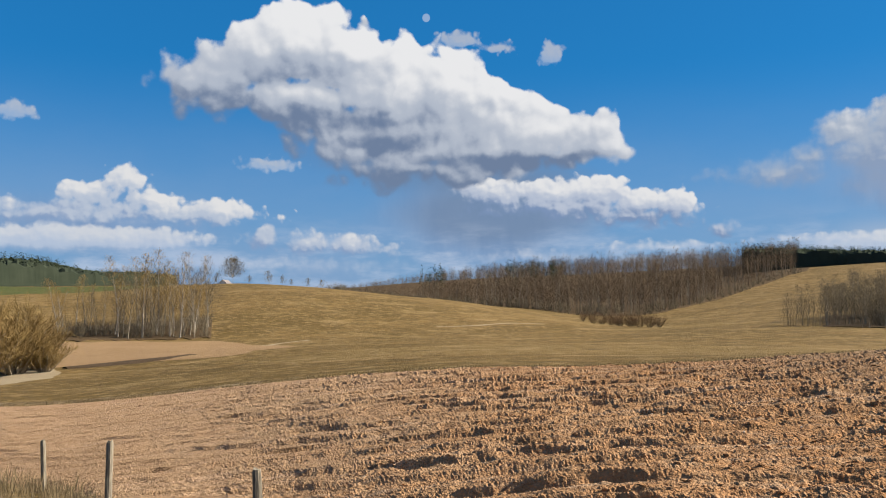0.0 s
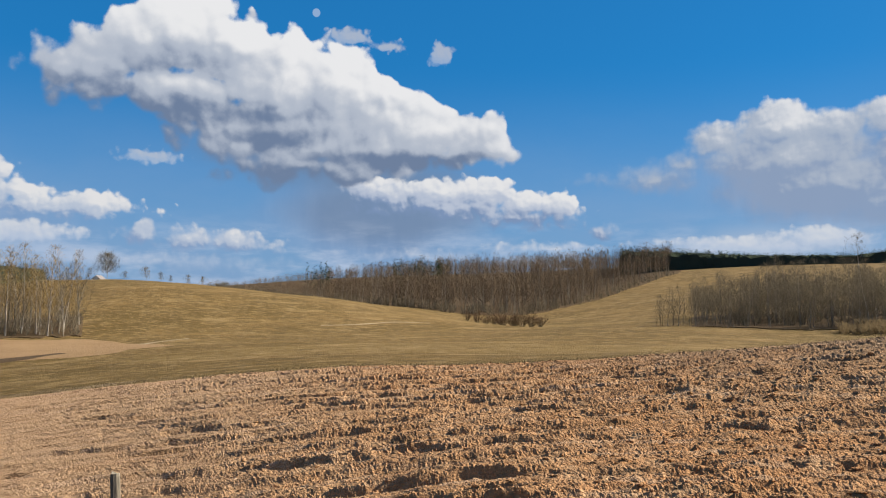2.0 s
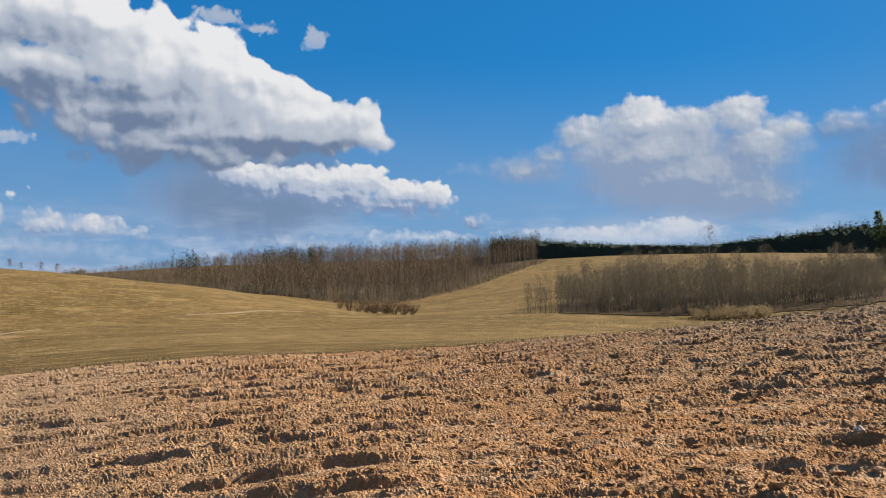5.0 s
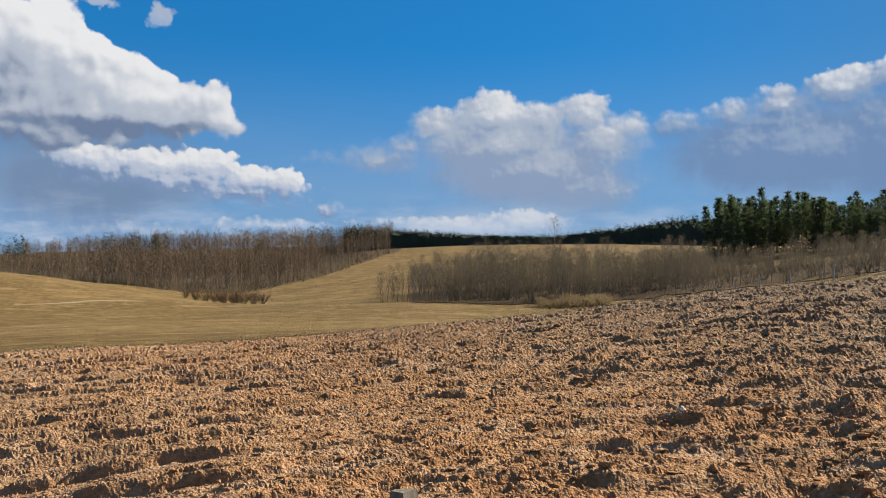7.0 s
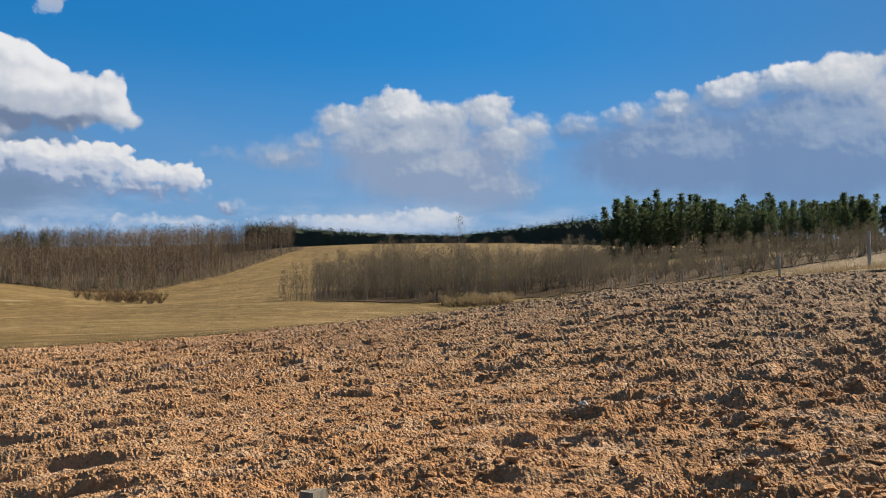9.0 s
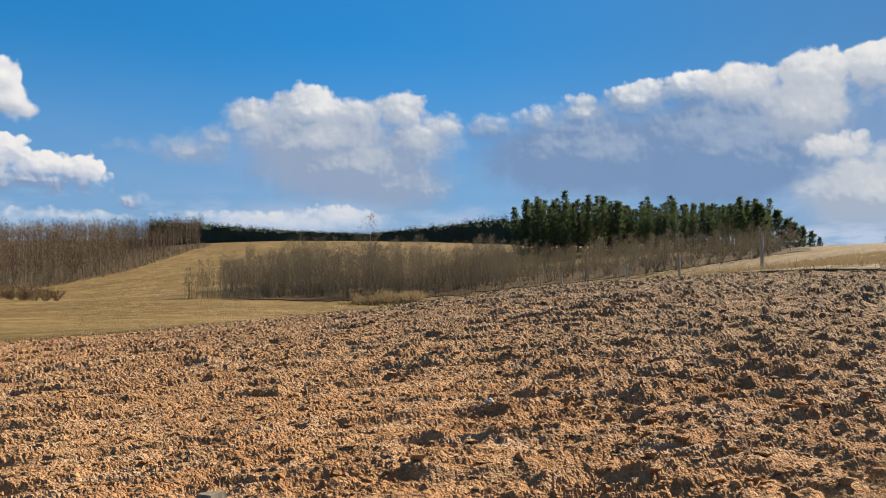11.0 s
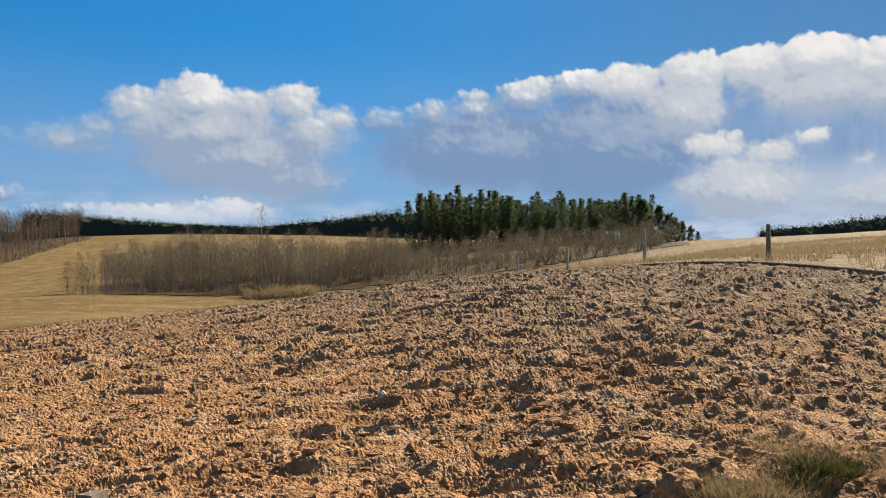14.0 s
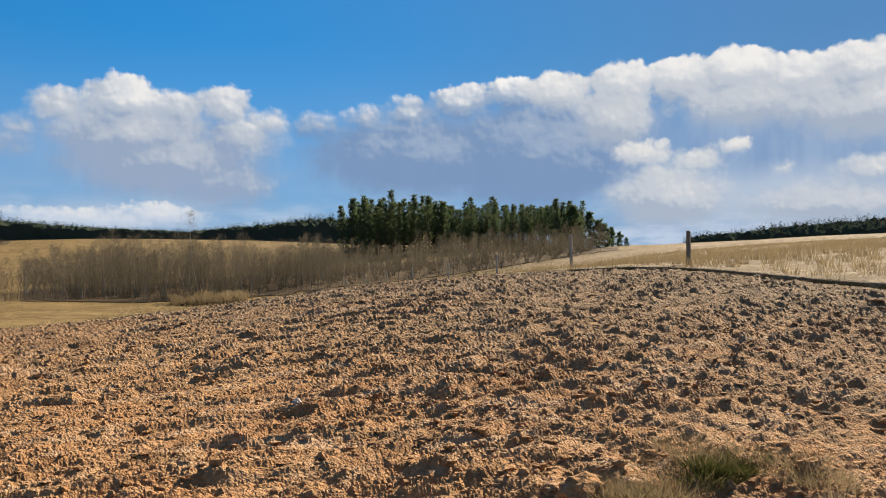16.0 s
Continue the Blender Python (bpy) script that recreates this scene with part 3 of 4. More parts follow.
    r = 3.2 * np.exp(g.random(n) * math.log(9))
    keep = (r < field_end(a) * 0.985) & (r > field_start(a) + 0.5)
    a, r = a[keep], r[keep]
    x, y = r * np.sin(np.radians(a)), r * np.cos(np.radians(a))
    c, k = math.cos(radians(20)), math.sin(radians(20))
    thick = 0.6 * fractal((x * c - y * k) / 0.9, (x * k + y * c) / 0.30, 3, 0.6, 17) + 0.25 * fractal(x / 4, y / 4, 2, 0.5, 19)
    keep = thick > g.normal(0.02, 0.16, len(x))
    x, y, a, r = x[keep], y[keep], a[keep], r[keep]
    size = np.exp(g.normal(math.log(0.012), 0.5, len(x))) * (1 + 0.035 * r) * (0.7 + 0.6 * np.clip((a + 10) / 70, 0, 1))
    size = np.clip(size, 0.007, 0.05) * np.clip((a + 36) / 30, 0.5, 1)
    z = base_height(x, y) + furrows(x[:, None], y[:, None])[:, 0]
    bm = bmesh.new()
    bmesh.ops.create_icosphere(bm, subdivisions=1, radius=1)
    ball = np.array([v.co[:] for v in bm.verts])
    tris = np.array([[v.index for v in f.verts] for f in bm.faces])
    bm.free()
    m = len(ball)
    shapes = ball[None] * (1 + 0.6 * g.normal(0, 0.45, (24, m, 1)).clip(-0.8, 0.9))
    pick = g.integers(0, 24, len(x))
    turn = g.uniform(0, 6.28, len(x))
    v = shapes[pick] * np.stack([g.uniform(0.9, 1.7, len(x)), g.uniform(0.7, 1.1, len(x)), g.uniform(0.45, 0.85, len(x))], 1)[:, None]
    ct, st = np.cos(turn)[:, None], np.sin(turn)[:, None]
    vx, vy = v[..., 0] * ct - v[..., 1] * st, v[..., 0] * st + v[..., 1] * ct
    v = np.stack([vx, vy, v[..., 2]], -1) * size[:, None, None] + np.stack([x, y, z + size * 0.15], 1)[:, None]
    f = (tris[None] + (np.arange(len(x)) * m)[:, None, None]).reshape(-1, 3)
    me = bpy.data.meshes.new("soil_clods")
    me.vertices.add(v.shape[0] * m)
    me.vertices.foreach_set("co", v.ravel())
    me.loops.add(f.size)
    me.loops.foreach_set("vertex_index", f.ravel().astype(np.int32))
    me.polygons.add(len(f))
    me.polygons.foreach_set("loop_start", (np.arange(len(f)) * 3).astype(np.int32))
    me.polygons.foreach_set("use_smooth", np.zeros(len(f), bool))
    me.materials.append(SOIL)
    me.update(calc_edges=True)
    tagged(new("soil_clods", me), "loose reddish-brown clods on the ploughed field", "clods", kind="stuff")


def drape(name, mat, centre, axes, turn, label, category, lift=0.05, ragged=0.12, n=48, rings=8, seed=0):
    """A patch that follows the ground: an uneven oval about centre (x, y)."""
    ang = np.linspace(0, 2 * math.pi, n, endpoint=False)
    edge = 1 + ragged * np.array([fractal(np.array([2 * math.cos(t) + seed * 9.0]), np.array([2 * math.sin(t)]), 3, 0.6, 7)[0] for t in ang]) * 2
    s = np.linspace(0.001, 1, rings)[:, None]
    u, v = s * edge * np.cos(ang) * axes[0], s * edge * np.sin(ang) * axes[1]
    c, k = math.cos(radians(turn)), math.sin(radians(turn))
    X, Y = centre[0] + u * c - v * k, centre[1] + u * k + v * c
    Z = height(X.ravel(), Y.ravel()).reshape(X.shape) + lift * (1 - s**6 * 0.98) + 0.01
    return tagged(new(name, grid_mesh(name, X, Y, Z, mat, closed=True)), label, category, kind="structure")


def ribbon(name, mat, way, width, label, category, lift=0.06):
    """A strip of bare ground along a line of (bearing, distance)."""
    pts = np.array([polar(*p) for p in way])
    u = np.linspace(0, len(pts) - 1, 16 * len(pts))
    x, y = hermite(u, np.arange(len(pts)), pts[:, 0]), hermite(u, np.arange(len(pts)), pts[:, 1])
    dx, dy = np.gradient(x), np.gradient(y)
    le = np.hypot(dx, dy)
    w = width * (0.6 + 0.5 * np.sin(np.linspace(0, math.pi, len(u)))) * (1 + 0.5 * fractal(u * 0.7, u * 0, 3, 0.6, 9))
    off = np.linspace(-0.5, 0.5, 5)[:, None]
    X, Y = x - dy / le * w * off, y + dx / le * w * off
    Z = height(X.ravel(), Y.ravel()).reshape(X.shape) + lift * (1 - (2 * np.abs(off))**4)
    return tagged(new(name, grid_mesh(name, X, Y, Z, mat)), label, category, kind="structure")


build_ground()
build_field()
build_clods()
drape("bare_patch", PALE_SOIL, polar(-20.9, 105), (19, 18), 12, "pale bare tilled soil below a clump of trees", "bare soil", 0.12, seed=1)
ribbon("dark_ditch", DARK_SOIL, [(-24.5, 86.5), (-21.5, 88), (-19, 90), (-16.8, 93.5)], 3.2, "dark wet soil along the edge of the bare patch", "ditch", 0.16)
ribbon("farm_track", PATH_SOIL, [(-33, 55), (-28.5, 66), (-26.4, 82), (-27, 100)], 5.0, "pale sandy farm track beside golden bushes", "track", 0.1)
ribbon("trodden_path", PATH_SOIL, [(-15, 104), (-12.5, 108), (-11, 113), (-9.2, 118)], 0.8, "pale worn streak of dry ground in the meadow", "path")
ribbon("trodden_path", PATH_SOIL, [(-0.5, 140), (2, 143), (4.5, 152), (7, 158)], 0.8, "pale worn streak of dry ground in the meadow", "path")
ribbon("grass_verge", DRY, [(a, float(field_end(np.array([a]))[0]) * 1.03) for a in (-36.0, -30.0, -24.0, -18.0, -12.0)], 1.3, "strip of dry grass along the field's end", "grass verge", 0.04)
drape("pale_meadow", PALE_GRASS, polar(10, 62), (31, 13), -14, "paler dried-out grass in the meadow hollow", "grassland", 0.03, 0.3, 96, 10, seed=4)
drape("pale_meadow", PALE_GRASS, polar(13.5, 178), (26, 9), -14, "paler dried-out grass below the shrubs", "grassland", 0.05, 0.35, 96, 10, seed=5)
drape("green_crop", GREEN, polar(-29, 330), (60, 70), 0, "green winter crop on the far rise", "crop field", 0.3, seed=2)


# ---- plants ----
class Shape:
    """Collects tubes and blades for one mesh."""

    def __init__(self):
        self.v, self.f = [], []

    def tube(self, pts, radii, n=4):
        base = len(self.v)
        for k, (p, r) in enumerate(zip(pts, radii)):
            d = (Vector(pts[min(k + 1, len(pts) - 1)]) - Vector(pts[max(k - 1, 0)])).normalized()
            side = d.orthogonal().normalized()
            other = d.cross(side)
            for i in range(n):
                t = 2 * math.pi * i / n
                self.v.append(tuple(Vector(p) + (side * math.cos(t) + other * math.sin(t)) * r))
        for k in range(len(pts) - 1):
            for i in range(n):
                a, b = base + k * n + i, base + k * n + (i + 1) % n
                self.f.append((a, b, b + n, a + n))

    def spike(self, p, q, r, n=3):
        p, q = Vector(p), Vector(q)
        d = (q - p).normalized()
        side = d.orthogonal().normalized()
        other = d.cross(side)
        base = len(self.v)
        for i in range(n):
            t = 2 * math.pi * i / n
            self.v.append(tuple(p + (side * math.cos(t) + other * math.sin(t)) * r))
        self.v.append(tuple(q))
        for i in range(n):
            self.f.append((base + i, base + (i + 1) % n, base + n))

    def blade(self, p, q, w, rng):
        p, q = Vector(p), Vector(q)
        side = Vector((rng.uniform(-1, 1), rng.uniform(-1, 1), rng.uniform(-0.3, 0.3))).normalized() * w
        base = len(self.v)
        self.v += [tuple(p - side), tuple(p + side), tuple(q)]
        self.f.append((base, base + 1, base + 2))

    def mesh(self, name, mat, smooth=False):
        return mesh(name, self.v, self.f, mat, smooth)


def bent_line(rng, start, way, length, n, wild, lift=0.0):
    pts, d = [Vector(start)], Vector(way).normalized()
    for _ in range(n):
        d = (d + Vector((rng.gauss(0, wild), rng.gauss(0, wild), rng.gauss(0, wild) + lift))).normalized()
        pts.append(pts[-1] + d * (length / n))
    return pts


def bare_tree(seed, h, spread, limbs, twigs, thick=1.0, low=0.22, sub=6, trunk_r=None, up=0.9):
    """Meshes of a leafless tree: the trunk with its limbs, and the twigs."""
    rng = random.Random(seed)
    wood, fine = Shape(), Shape()
    r0 = trunk_r or h * 0.0105
    stem = bent_line(rng, (0, 0, -0.3), (rng.gauss(0, .04), rng.gauss(0, .04), 1), h + 0.3, 9, 0.035)
    wood.tube(stem, [max(r0 * (1 - k / 9.2)**1.2, 0.01) for k in range(10)], 6)
    for i in range(limbs):
        u = low + (0.98 - low) * (i + rng.random()) / limbs
        k = min(int(u * 9), 8)
        p = stem[k].lerp(stem[k + 1], u * 9 - k)
        t = i * 2.4 + rng.uniform(-.5, .5)
        rise = rng.uniform(0.5, 1.1) * up + u * 0.4
        ln = spread * (1.05 - u)**0.55 * rng.uniform(0.65, 1.2)
        limb = bent_line(rng, p, (math.cos(t), math.sin(t), rise), ln, 4, 0.14, 0.07)
        r = max(r0 * 0.42 * (1.05 - u), 0.014) * thick
        wood.tube(limb, [r, r * .75, r * .5, r * .32, r * .15], 3)
        for j in range(twigs):
            w = rng.uniform(0.25, 1.0) * 3.99
            q = limb[int(w)].lerp(limb[int(w) + 1], w % 1)
            d = Vector((0.8 * math.cos(t) + rng.gauss(0, .6), 0.8 * math.sin(t) + rng.gauss(0, .6), rise + rng.gauss(0, .45)))
            fine.blade(q, q + d.normalized() * spread * rng.uniform(0.3, 0.6), 0.014 * thick, rng)
    # the haze of outer twigs, in an uneven crown
    lobes = [(rng.uniform(0, 6.28), rng.uniform(0.35, 0.95), rng.uniform(0.75, 1.25)) for _ in range(7)]
    for i in range(limbs * twigs * sub // 2):
        t, u = rng.uniform(0, 6.28), low + (1.0 - low) * rng.random()**0.8
        v = (u - low) / (1 - low)
        reach = spread * 0.95 * (max(0.04, 1.0 - (1.7 * v - 0.75)**2))**0.6
        reach *= 1 + sum(k * 0.22 * math.cos(t - lt) * math.exp(-((u - lu) / 0.18)**2) for lt, lu, k in lobes)
        rr = reach * math.sqrt(rng.random())
        k = min(int(u * 9), 8)
        p = stem[k].lerp(stem[k + 1], min(u * 9 - k, 1)) + Vector((math.cos(t) * rr, math.sin(t) * rr, 0))
        d = Vector((math.cos(t) * .6 + rng.gauss(0, .6), math.sin(t) * .6 + rng.gauss(0, .6), rng.uniform(0.1, 1.3))).normalized()
        fine.blade(p, p + d * spread * rng.uniform(0.2, 0.5), 0.010 * thick * rng.uniform(.6, 1.4), rng)
    return wood, fine


def far_tree(seed, h, width, blades, wide=0.05, stem=0.13):
    """A leafless tree as it shows from afar: stem, a few limbs, and a haze of upright twigs."""
    rng = random.Random(seed)
    wood, fine = Shape(), Shape()
    wood.spike((0, 0, -0.3), (rng.gauss(0, .2), rng.gauss(0, .2), h * 0.95), stem, 4)
    for i in range(6):
        t, u = rng.uniform(0, 6.28), rng.uniform(0.3, 0.75)
        wood.spike((0, 0, h * u), (math.cos(t) * width * .6, math.sin(t) * width * .6, h * (u + 0.22)), stem * 0.45)
    for i in range(blades):
        u = rng.uniform(0.14, 1.0)**0.85
        t = rng.uniform(0, 6.28)
        rr = width * math.sqrt(rng.random()) * max(0.05, 1.0 - (1.7 * u - 0.85)**2)**0.6
        p = Vector((math.cos(t) * rr, math.sin(t) * rr, h * u * 0.93))
        d = Vector((math.cos(t) * 0.6 + rng.gauss(0, .6), math.sin(t) * 0.6 + rng.gauss(0, .6), rng.uniform(0.1, 1.2))).normalized()
        fine.blade(p, p + d * h * rng.uniform(0.05, 0.11), wide * rng.uniform(.6, 1.3), rng)
    return wood, fine


def bush(seed, h, stems, twigs, thick=1.0, flare=0.5):
    rng = random.Random(seed)
    wood, fine = Shape(), Shape()
    for i in range(stems):
        t = rng.uniform(0, 6.28)
        lean = rng.uniform(0.05, flare)
        start = (math.cos(t) * h * 0.08, math.sin(t) * h * 0.08, -0.2)
        stem = bent_line(rng, start, (math.cos(t) * lean, math.sin(t) * lean, 1), h * rng.uniform(0.65, 1.0), 5, 0.09)
        r = 0.011 * h * thick
        wood.tube(stem, [r, r * .8, r * .6, r * .4, r * .25, r * .1], 4)
        for j in range(twigs):
            w = rng.uniform(0.12, 1.0)**0.8 * 4.99
            q = stem[int(w)].lerp(stem[int(w) + 1], w % 1)
            d = Vector((rng.gauss(math.cos(t) * .4, .6), rng.gauss(math.sin(t) * .4, .6), rng.uniform(0.3, 1.4))).normalized()
            tl = h * rng.uniform(0.1, 0.26)
            fine.spike(q, q + d * tl, 0.009 * thick)
            for _ in range(4):
                s = q + d * tl * rng.uniform(.1, .9)
                e = s + (d + Vector((rng.gauss(0, .6), rng.gauss(0, .6), rng.gauss(0, .5)))).normalized() * tl * .7
                fine.blade(s, e, 0.010 * thick, rng)
    return wood, fine


def pine(seed, h, bare, width, whorls, clumps, needles=10, big=1.0):
    """A tall pine: a straight stem, bare below, with needle clumps on whorls of boughs."""
    rng = random.Random(seed)
    wood, fine = Shape(), Shape()
    stem = bent_line(rng, (0, 0, -0.3), (0, 0, 1), h, 8, 0.018)
    r0 = h * 0.0095
    wood.tube(stem, [max(r0 * (1 - k / 8.6), 0.02) for k in range(9)], 6)
    for i in range(whorls):
        u = bare + (0.99 - bare) * (i + 0.4 * rng.random()) / whorls
        k = min(int(u * 8), 7)
        p = stem[k].lerp(stem[k + 1], u * 8 - k)
        v = (u - bare) / (1 - bare)
        reach = width * (0.62 + 0.72 * v - 1.32 * v * v) * rng.uniform(0.7, 1.25) + 0.22
        for b in range(rng.choice((4, 5, 5, 6))):
            t = i * 1.1 + b * 1.26 + rng.uniform(-.35, .35)
            ln = reach * rng.uniform(0.55, 1.15)
            bough = bent_line(rng, p, (math.cos(t), math.sin(t), rng.uniform(-0.05, 0.35) + v * .5), ln, 3, 0.13, 0.05)
            wood.spike(bough[0], bough[3], 0.04)
            for c in range(clumps):
                w = rng.uniform(0.35, 1.0) * 2.99
                q = bough[int(w)].lerp(bough[int(w) + 1], w % 1) + Vector((rng.gauss(0, .2), rng.gauss(0, .2), rng.gauss(.05, .12)))
                for _ in range(needles):
                    d = Vector((rng.gauss(math.cos(t) * .3, .8), rng.gauss(math.sin(t) * .3, .8), rng.gauss(.35, .55))).normalized()
                    fine.blade(q, q + d * rng.uniform(.4, .85) * big, rng.uniform(.08, .16) * big, rng)
    return wood, fine


def scrub(seed, h, blades, wide=0.03):
    """Low brushwood: a few stems in a haze of upright twigs."""
    rng = random.Random(seed)
    wood, fine = Shape(), Shape()
    for i in range(6):
        t, lean = rng.uniform(0, 6.28), rng.uniform(0.1, 0.4)
        wood.spike((math.cos(t) * .15, math.sin(t) * .15, -0.2), (math.cos(t) * lean * h, math.sin(t) * lean * h, h * rng.uniform(.7, 1)), 0.04)
    for i in range(blades):
        t, rr, z = rng.uniform(0, 6.28), h * 0.35 * math.sqrt(rng.random()), h * rng.uniform(0.0, 0.75)
        p = Vector((math.cos(t) * rr * (0.4 + z / h), math.sin(t) * rr * (0.4 + z / h), z))
        d = Vector((math.cos(t) * .35 + rng.gauss(0, .3), math.sin(t) * .35 + rng.gauss(0, .3), 1)).normalized()
        fine.blade(p, p + d * h * rng.uniform(.15, .35), wide * rng.uniform(.6, 1.3), rng)
    return wood, fine


def far_conifer(seed, h, width, blades):
    """A pine or spruce as it shows from afar: a stem in a tapered, ragged crown down to the ground."""
    rng = random.Random(seed)
    wood, fine = Shape(), Shape()
    wood.spike((0, 0, -0.3), (0, 0, h), 0.16, 4)
    for i in range(blades):
        u = rng.uniform(0.02, 0.97)
        t = rng.uniform(0, 6.28)
        rr = width * (1.03 - u)**0.7 * rng.uniform(0.1, 0.7)
        p = Vector((math.cos(t) * rr, math.sin(t) * rr, h * u))
        d = Vector((math.cos(t) + rng.gauss(0, .4), math.sin(t) + rng.gauss(0, .4), rng.uniform(-0.2, 0.7))).normalized()
        fine.blade(p, p + d * rng.uniform(0.9, 1.9) * (1.2 - 0.5 * u), rng.uniform(.3, .65) * (1.25 - 0.6 * u), rng)
    return wood, fine


def plant(name, shapes, bark, leaf, label, category, group="", crown="crown"):
    ob = new(name)
    tagged(ob, label, category, group)
    part("trunk", shapes[0].mesh(name + "_trunk", bark), ob)
    part(crown, shapes[1].mesh(name + "_crown", leaf), ob)
    return ob


def stand(makers, spots, seed):
    """Sets one plant on each spot (x, y, size): the first ones are the templates, the rest copies."""
    rng = random.Random(seed)
    made = {}
    for i, (x, y, size) in enumerate(spots):
        k = rng.randrange(len(makers))
        m = pose(x, y, ground_at(x, y), rng.gauss(0, 1.6), rng.gauss(0, 1.6), rng.uniform(0, 360))
        if k not in made:
            made[k] = makers[k]()
            ob = made[k]
            ob.matrix_basis = m @ Matrix.Diagonal((size, size, size, 1))
        else:
            ob = copy_thing(made[k], m)
            ob.scale = (size, size, size * rng.uniform(0.92, 1.1))


def scatter(rng, count, az0, az1, near, far, size0, size1, keep=lambda a, r: True, gap=1.0):
    """Spots between two bearings; near and far are distances, or curves of the bearing."""
    spots, tries = [], 0
    while len(spots) < count and tries < count * 60:
        tries += 1
        a = rng.uniform(az0, az1)
        lo, hi = (f(a) if callable(f) else f for f in (near, far))
        r = math.sqrt(rng.uniform(lo * lo, hi * hi))
        x, y = polar(a, r)
        if keep(a, r) and all((x - s[0])**2 + (y - s[1])**2 > gap * gap for s in spots[-120:]):
            spots.append((x, y, rng.uniform(size0, size1)))
    return spots


def thicket(name, templates, spots, label, category, seed):
    """Many plants as one mesh, for what nobody could count."""
    rng = np.random.default_rng(seed)
    vs, fs, n, start = [], [], 0, 0
    arrays = []
    for s in templates:
        arrays.append((np.array(s.v), [np.array([f for f in s.f if len(f) == k]) for k in (3, 4)]))
    tri, quad = [], []
    xs = np.array(spots)
    zs = height(xs[:, 0], xs[:, 1])
    for (x, y, size), z in zip(spots, zs):
        v, (f3, f4) = arrays[rng.integers(len(arrays))]
        t = rng.uniform(0, 6.28)
        c, s = math.cos(t), math.sin(t)
        q = v @ np.array([[c, s, 0], [-s, c, 0], [0, 0, 1]]) * size + (x, y, z)
        vs.append(q)
        if len(f3):
            tri.append(f3 + n)
        if len(f4):
            quad.append(f4 + n)
        n += len(v)
    me = bpy.data.meshes.new(name)
    v = np.concatenate(vs)
    loops = np.concatenate([np.concatenate(g).ravel() for g in (tri, quad) if g]).astype(np.int32)
    sizes = np.concatenate([np.full(sum(len(g) for g in gs), k) for gs, k in ((tri, 3), (quad, 4)) if gs])
    me.vertices.add(len(v))
    me.vertices.foreach_set("co", v.ravel())
    me.loops.add(len(loops))
    me.loops.foreach_set("vertex_index", loops)
    me.polygons.add(len(sizes))
    me.polygons.foreach_set("loop_start", (np.cumsum(sizes) - sizes).astype(np.int32))
    me.update(calc_edges=True)
    return tagged(new(name, me), label, category, kind="stuff")


def both(shapes):
    """Trunk and twigs of a plant in one shape, for thickets."""
    s = Shape()
    s.v = list(shapes[0].v) + list(shapes[1].v)
    off = len(shapes[0].v)
    s.f = list(shapes[0].f) + [tuple(i + off for i in f) for f in shapes[1].f]
    return s

rng = random.Random(11)

# the clump of birches and alders on the left slope
CLUMP = "clump of bare trees above the bare patch"
clump_makers = [
    (lambda s=s, h=h: plant("birch_tree", bare_tree(s, h, h * 0.15, 26, 6, 1.5, sub=10, up=1.3, trunk_r=0.12, low=0.28), BIRCH_BARK, GOLD_TWIGS,
                            "tall leafless birch with pale trunk in a clump", "tree", CLUMP)) for s, h in ((1, 11.5), (2, 12.0), (3, 10.5))
] + [
    (lambda s=s, h=h: plant("alder_tree", bare_tree(s, h, h * 0.17, 22, 6, 1.6, low=0.18, sub=9, up=1.3), BARK, TWIGS,
                            "leafless grey alder in a clump", "tree", CLUMP)) for s, h in ((4, 8.0), (5, 9.0))
]
tall = scatter(rng, 24, -21.8, -15.8, 126, 140, 0.85, 1.08, gap=1.6)
stand(clump_makers, tall, 1)
stand(clump_makers, scatter(rng, 44, -25.2, -16.2, 128, 148, 0.5, 0.8, gap=1.0), 2)
thicket("undergrowth", [both(scrub(s, 2.2, 70, 0.02)) for s in (1, 2, 3)],
        scatter(rng, 90, -25.3, -15.8, 127, 145, 0.7, 1.3), "low bare brushwood under the birch clump", "undergrowth", 3).data.materials.append(TWIGS)

def floor_sheet(name, az0, az1, near, far, label, mat=None, lift=0.12, category="woodland floor"):
    a = np.linspace(az0, az1, 60)
    lo, hi = (np.array([f(v) if callable(f) else f for v in a]) for f in (near, far))
    w = 1 + (0.03 if lift > 0.1 else 0.0) * fractal(a * 0.9, a * 0, 3, 0.6, 4)
    R = (lo * w)[None] + ((hi - lo * w)[None]) * (np.linspace(0, 1, 60)**2)[:, None]
    A = np.broadcast_to(np.radians(a), R.shape)
    X, Y = R * np.sin(A), R * np.cos(A)
    Z = height(X.ravel(), Y.ravel()).reshape(X.shape) + lift
    drop = lift + 0.02
    Z[0] -= drop
    Z[-1] -= drop
    Z[:, 0] -= drop
    Z[:, -1] -= drop
    tagged(new(name, grid_mesh(name, X, Y, Z, mat or LITTER)), label, category, kind="structure")


floor_sheet("woodland_floor", -25.3, -15.6, 125, 150, "brown leaf litter under the birch clump")

# golden willow bushes by the track
stand([(lambda s=s: plant("willow_bush", bush(s, 4.6, 30, 60, 1.7, 1.1), BARK, GOLD_TWIGS,
                          "rounded bare willow bush with golden-brown twigs", "bush", "willow bushes by the track")) for s in (21, 22, 23)],
      [(*polar(-29.2, 78), 1.35), (*polar(-27.3, 82), 1.3), (*polar(-26.0, 86), 1.1), (*polar(-30.5, 70), 1.2), (*polar(-25.7, 82), 0.7), (*polar(-28.2, 90), 1.3)], 5)

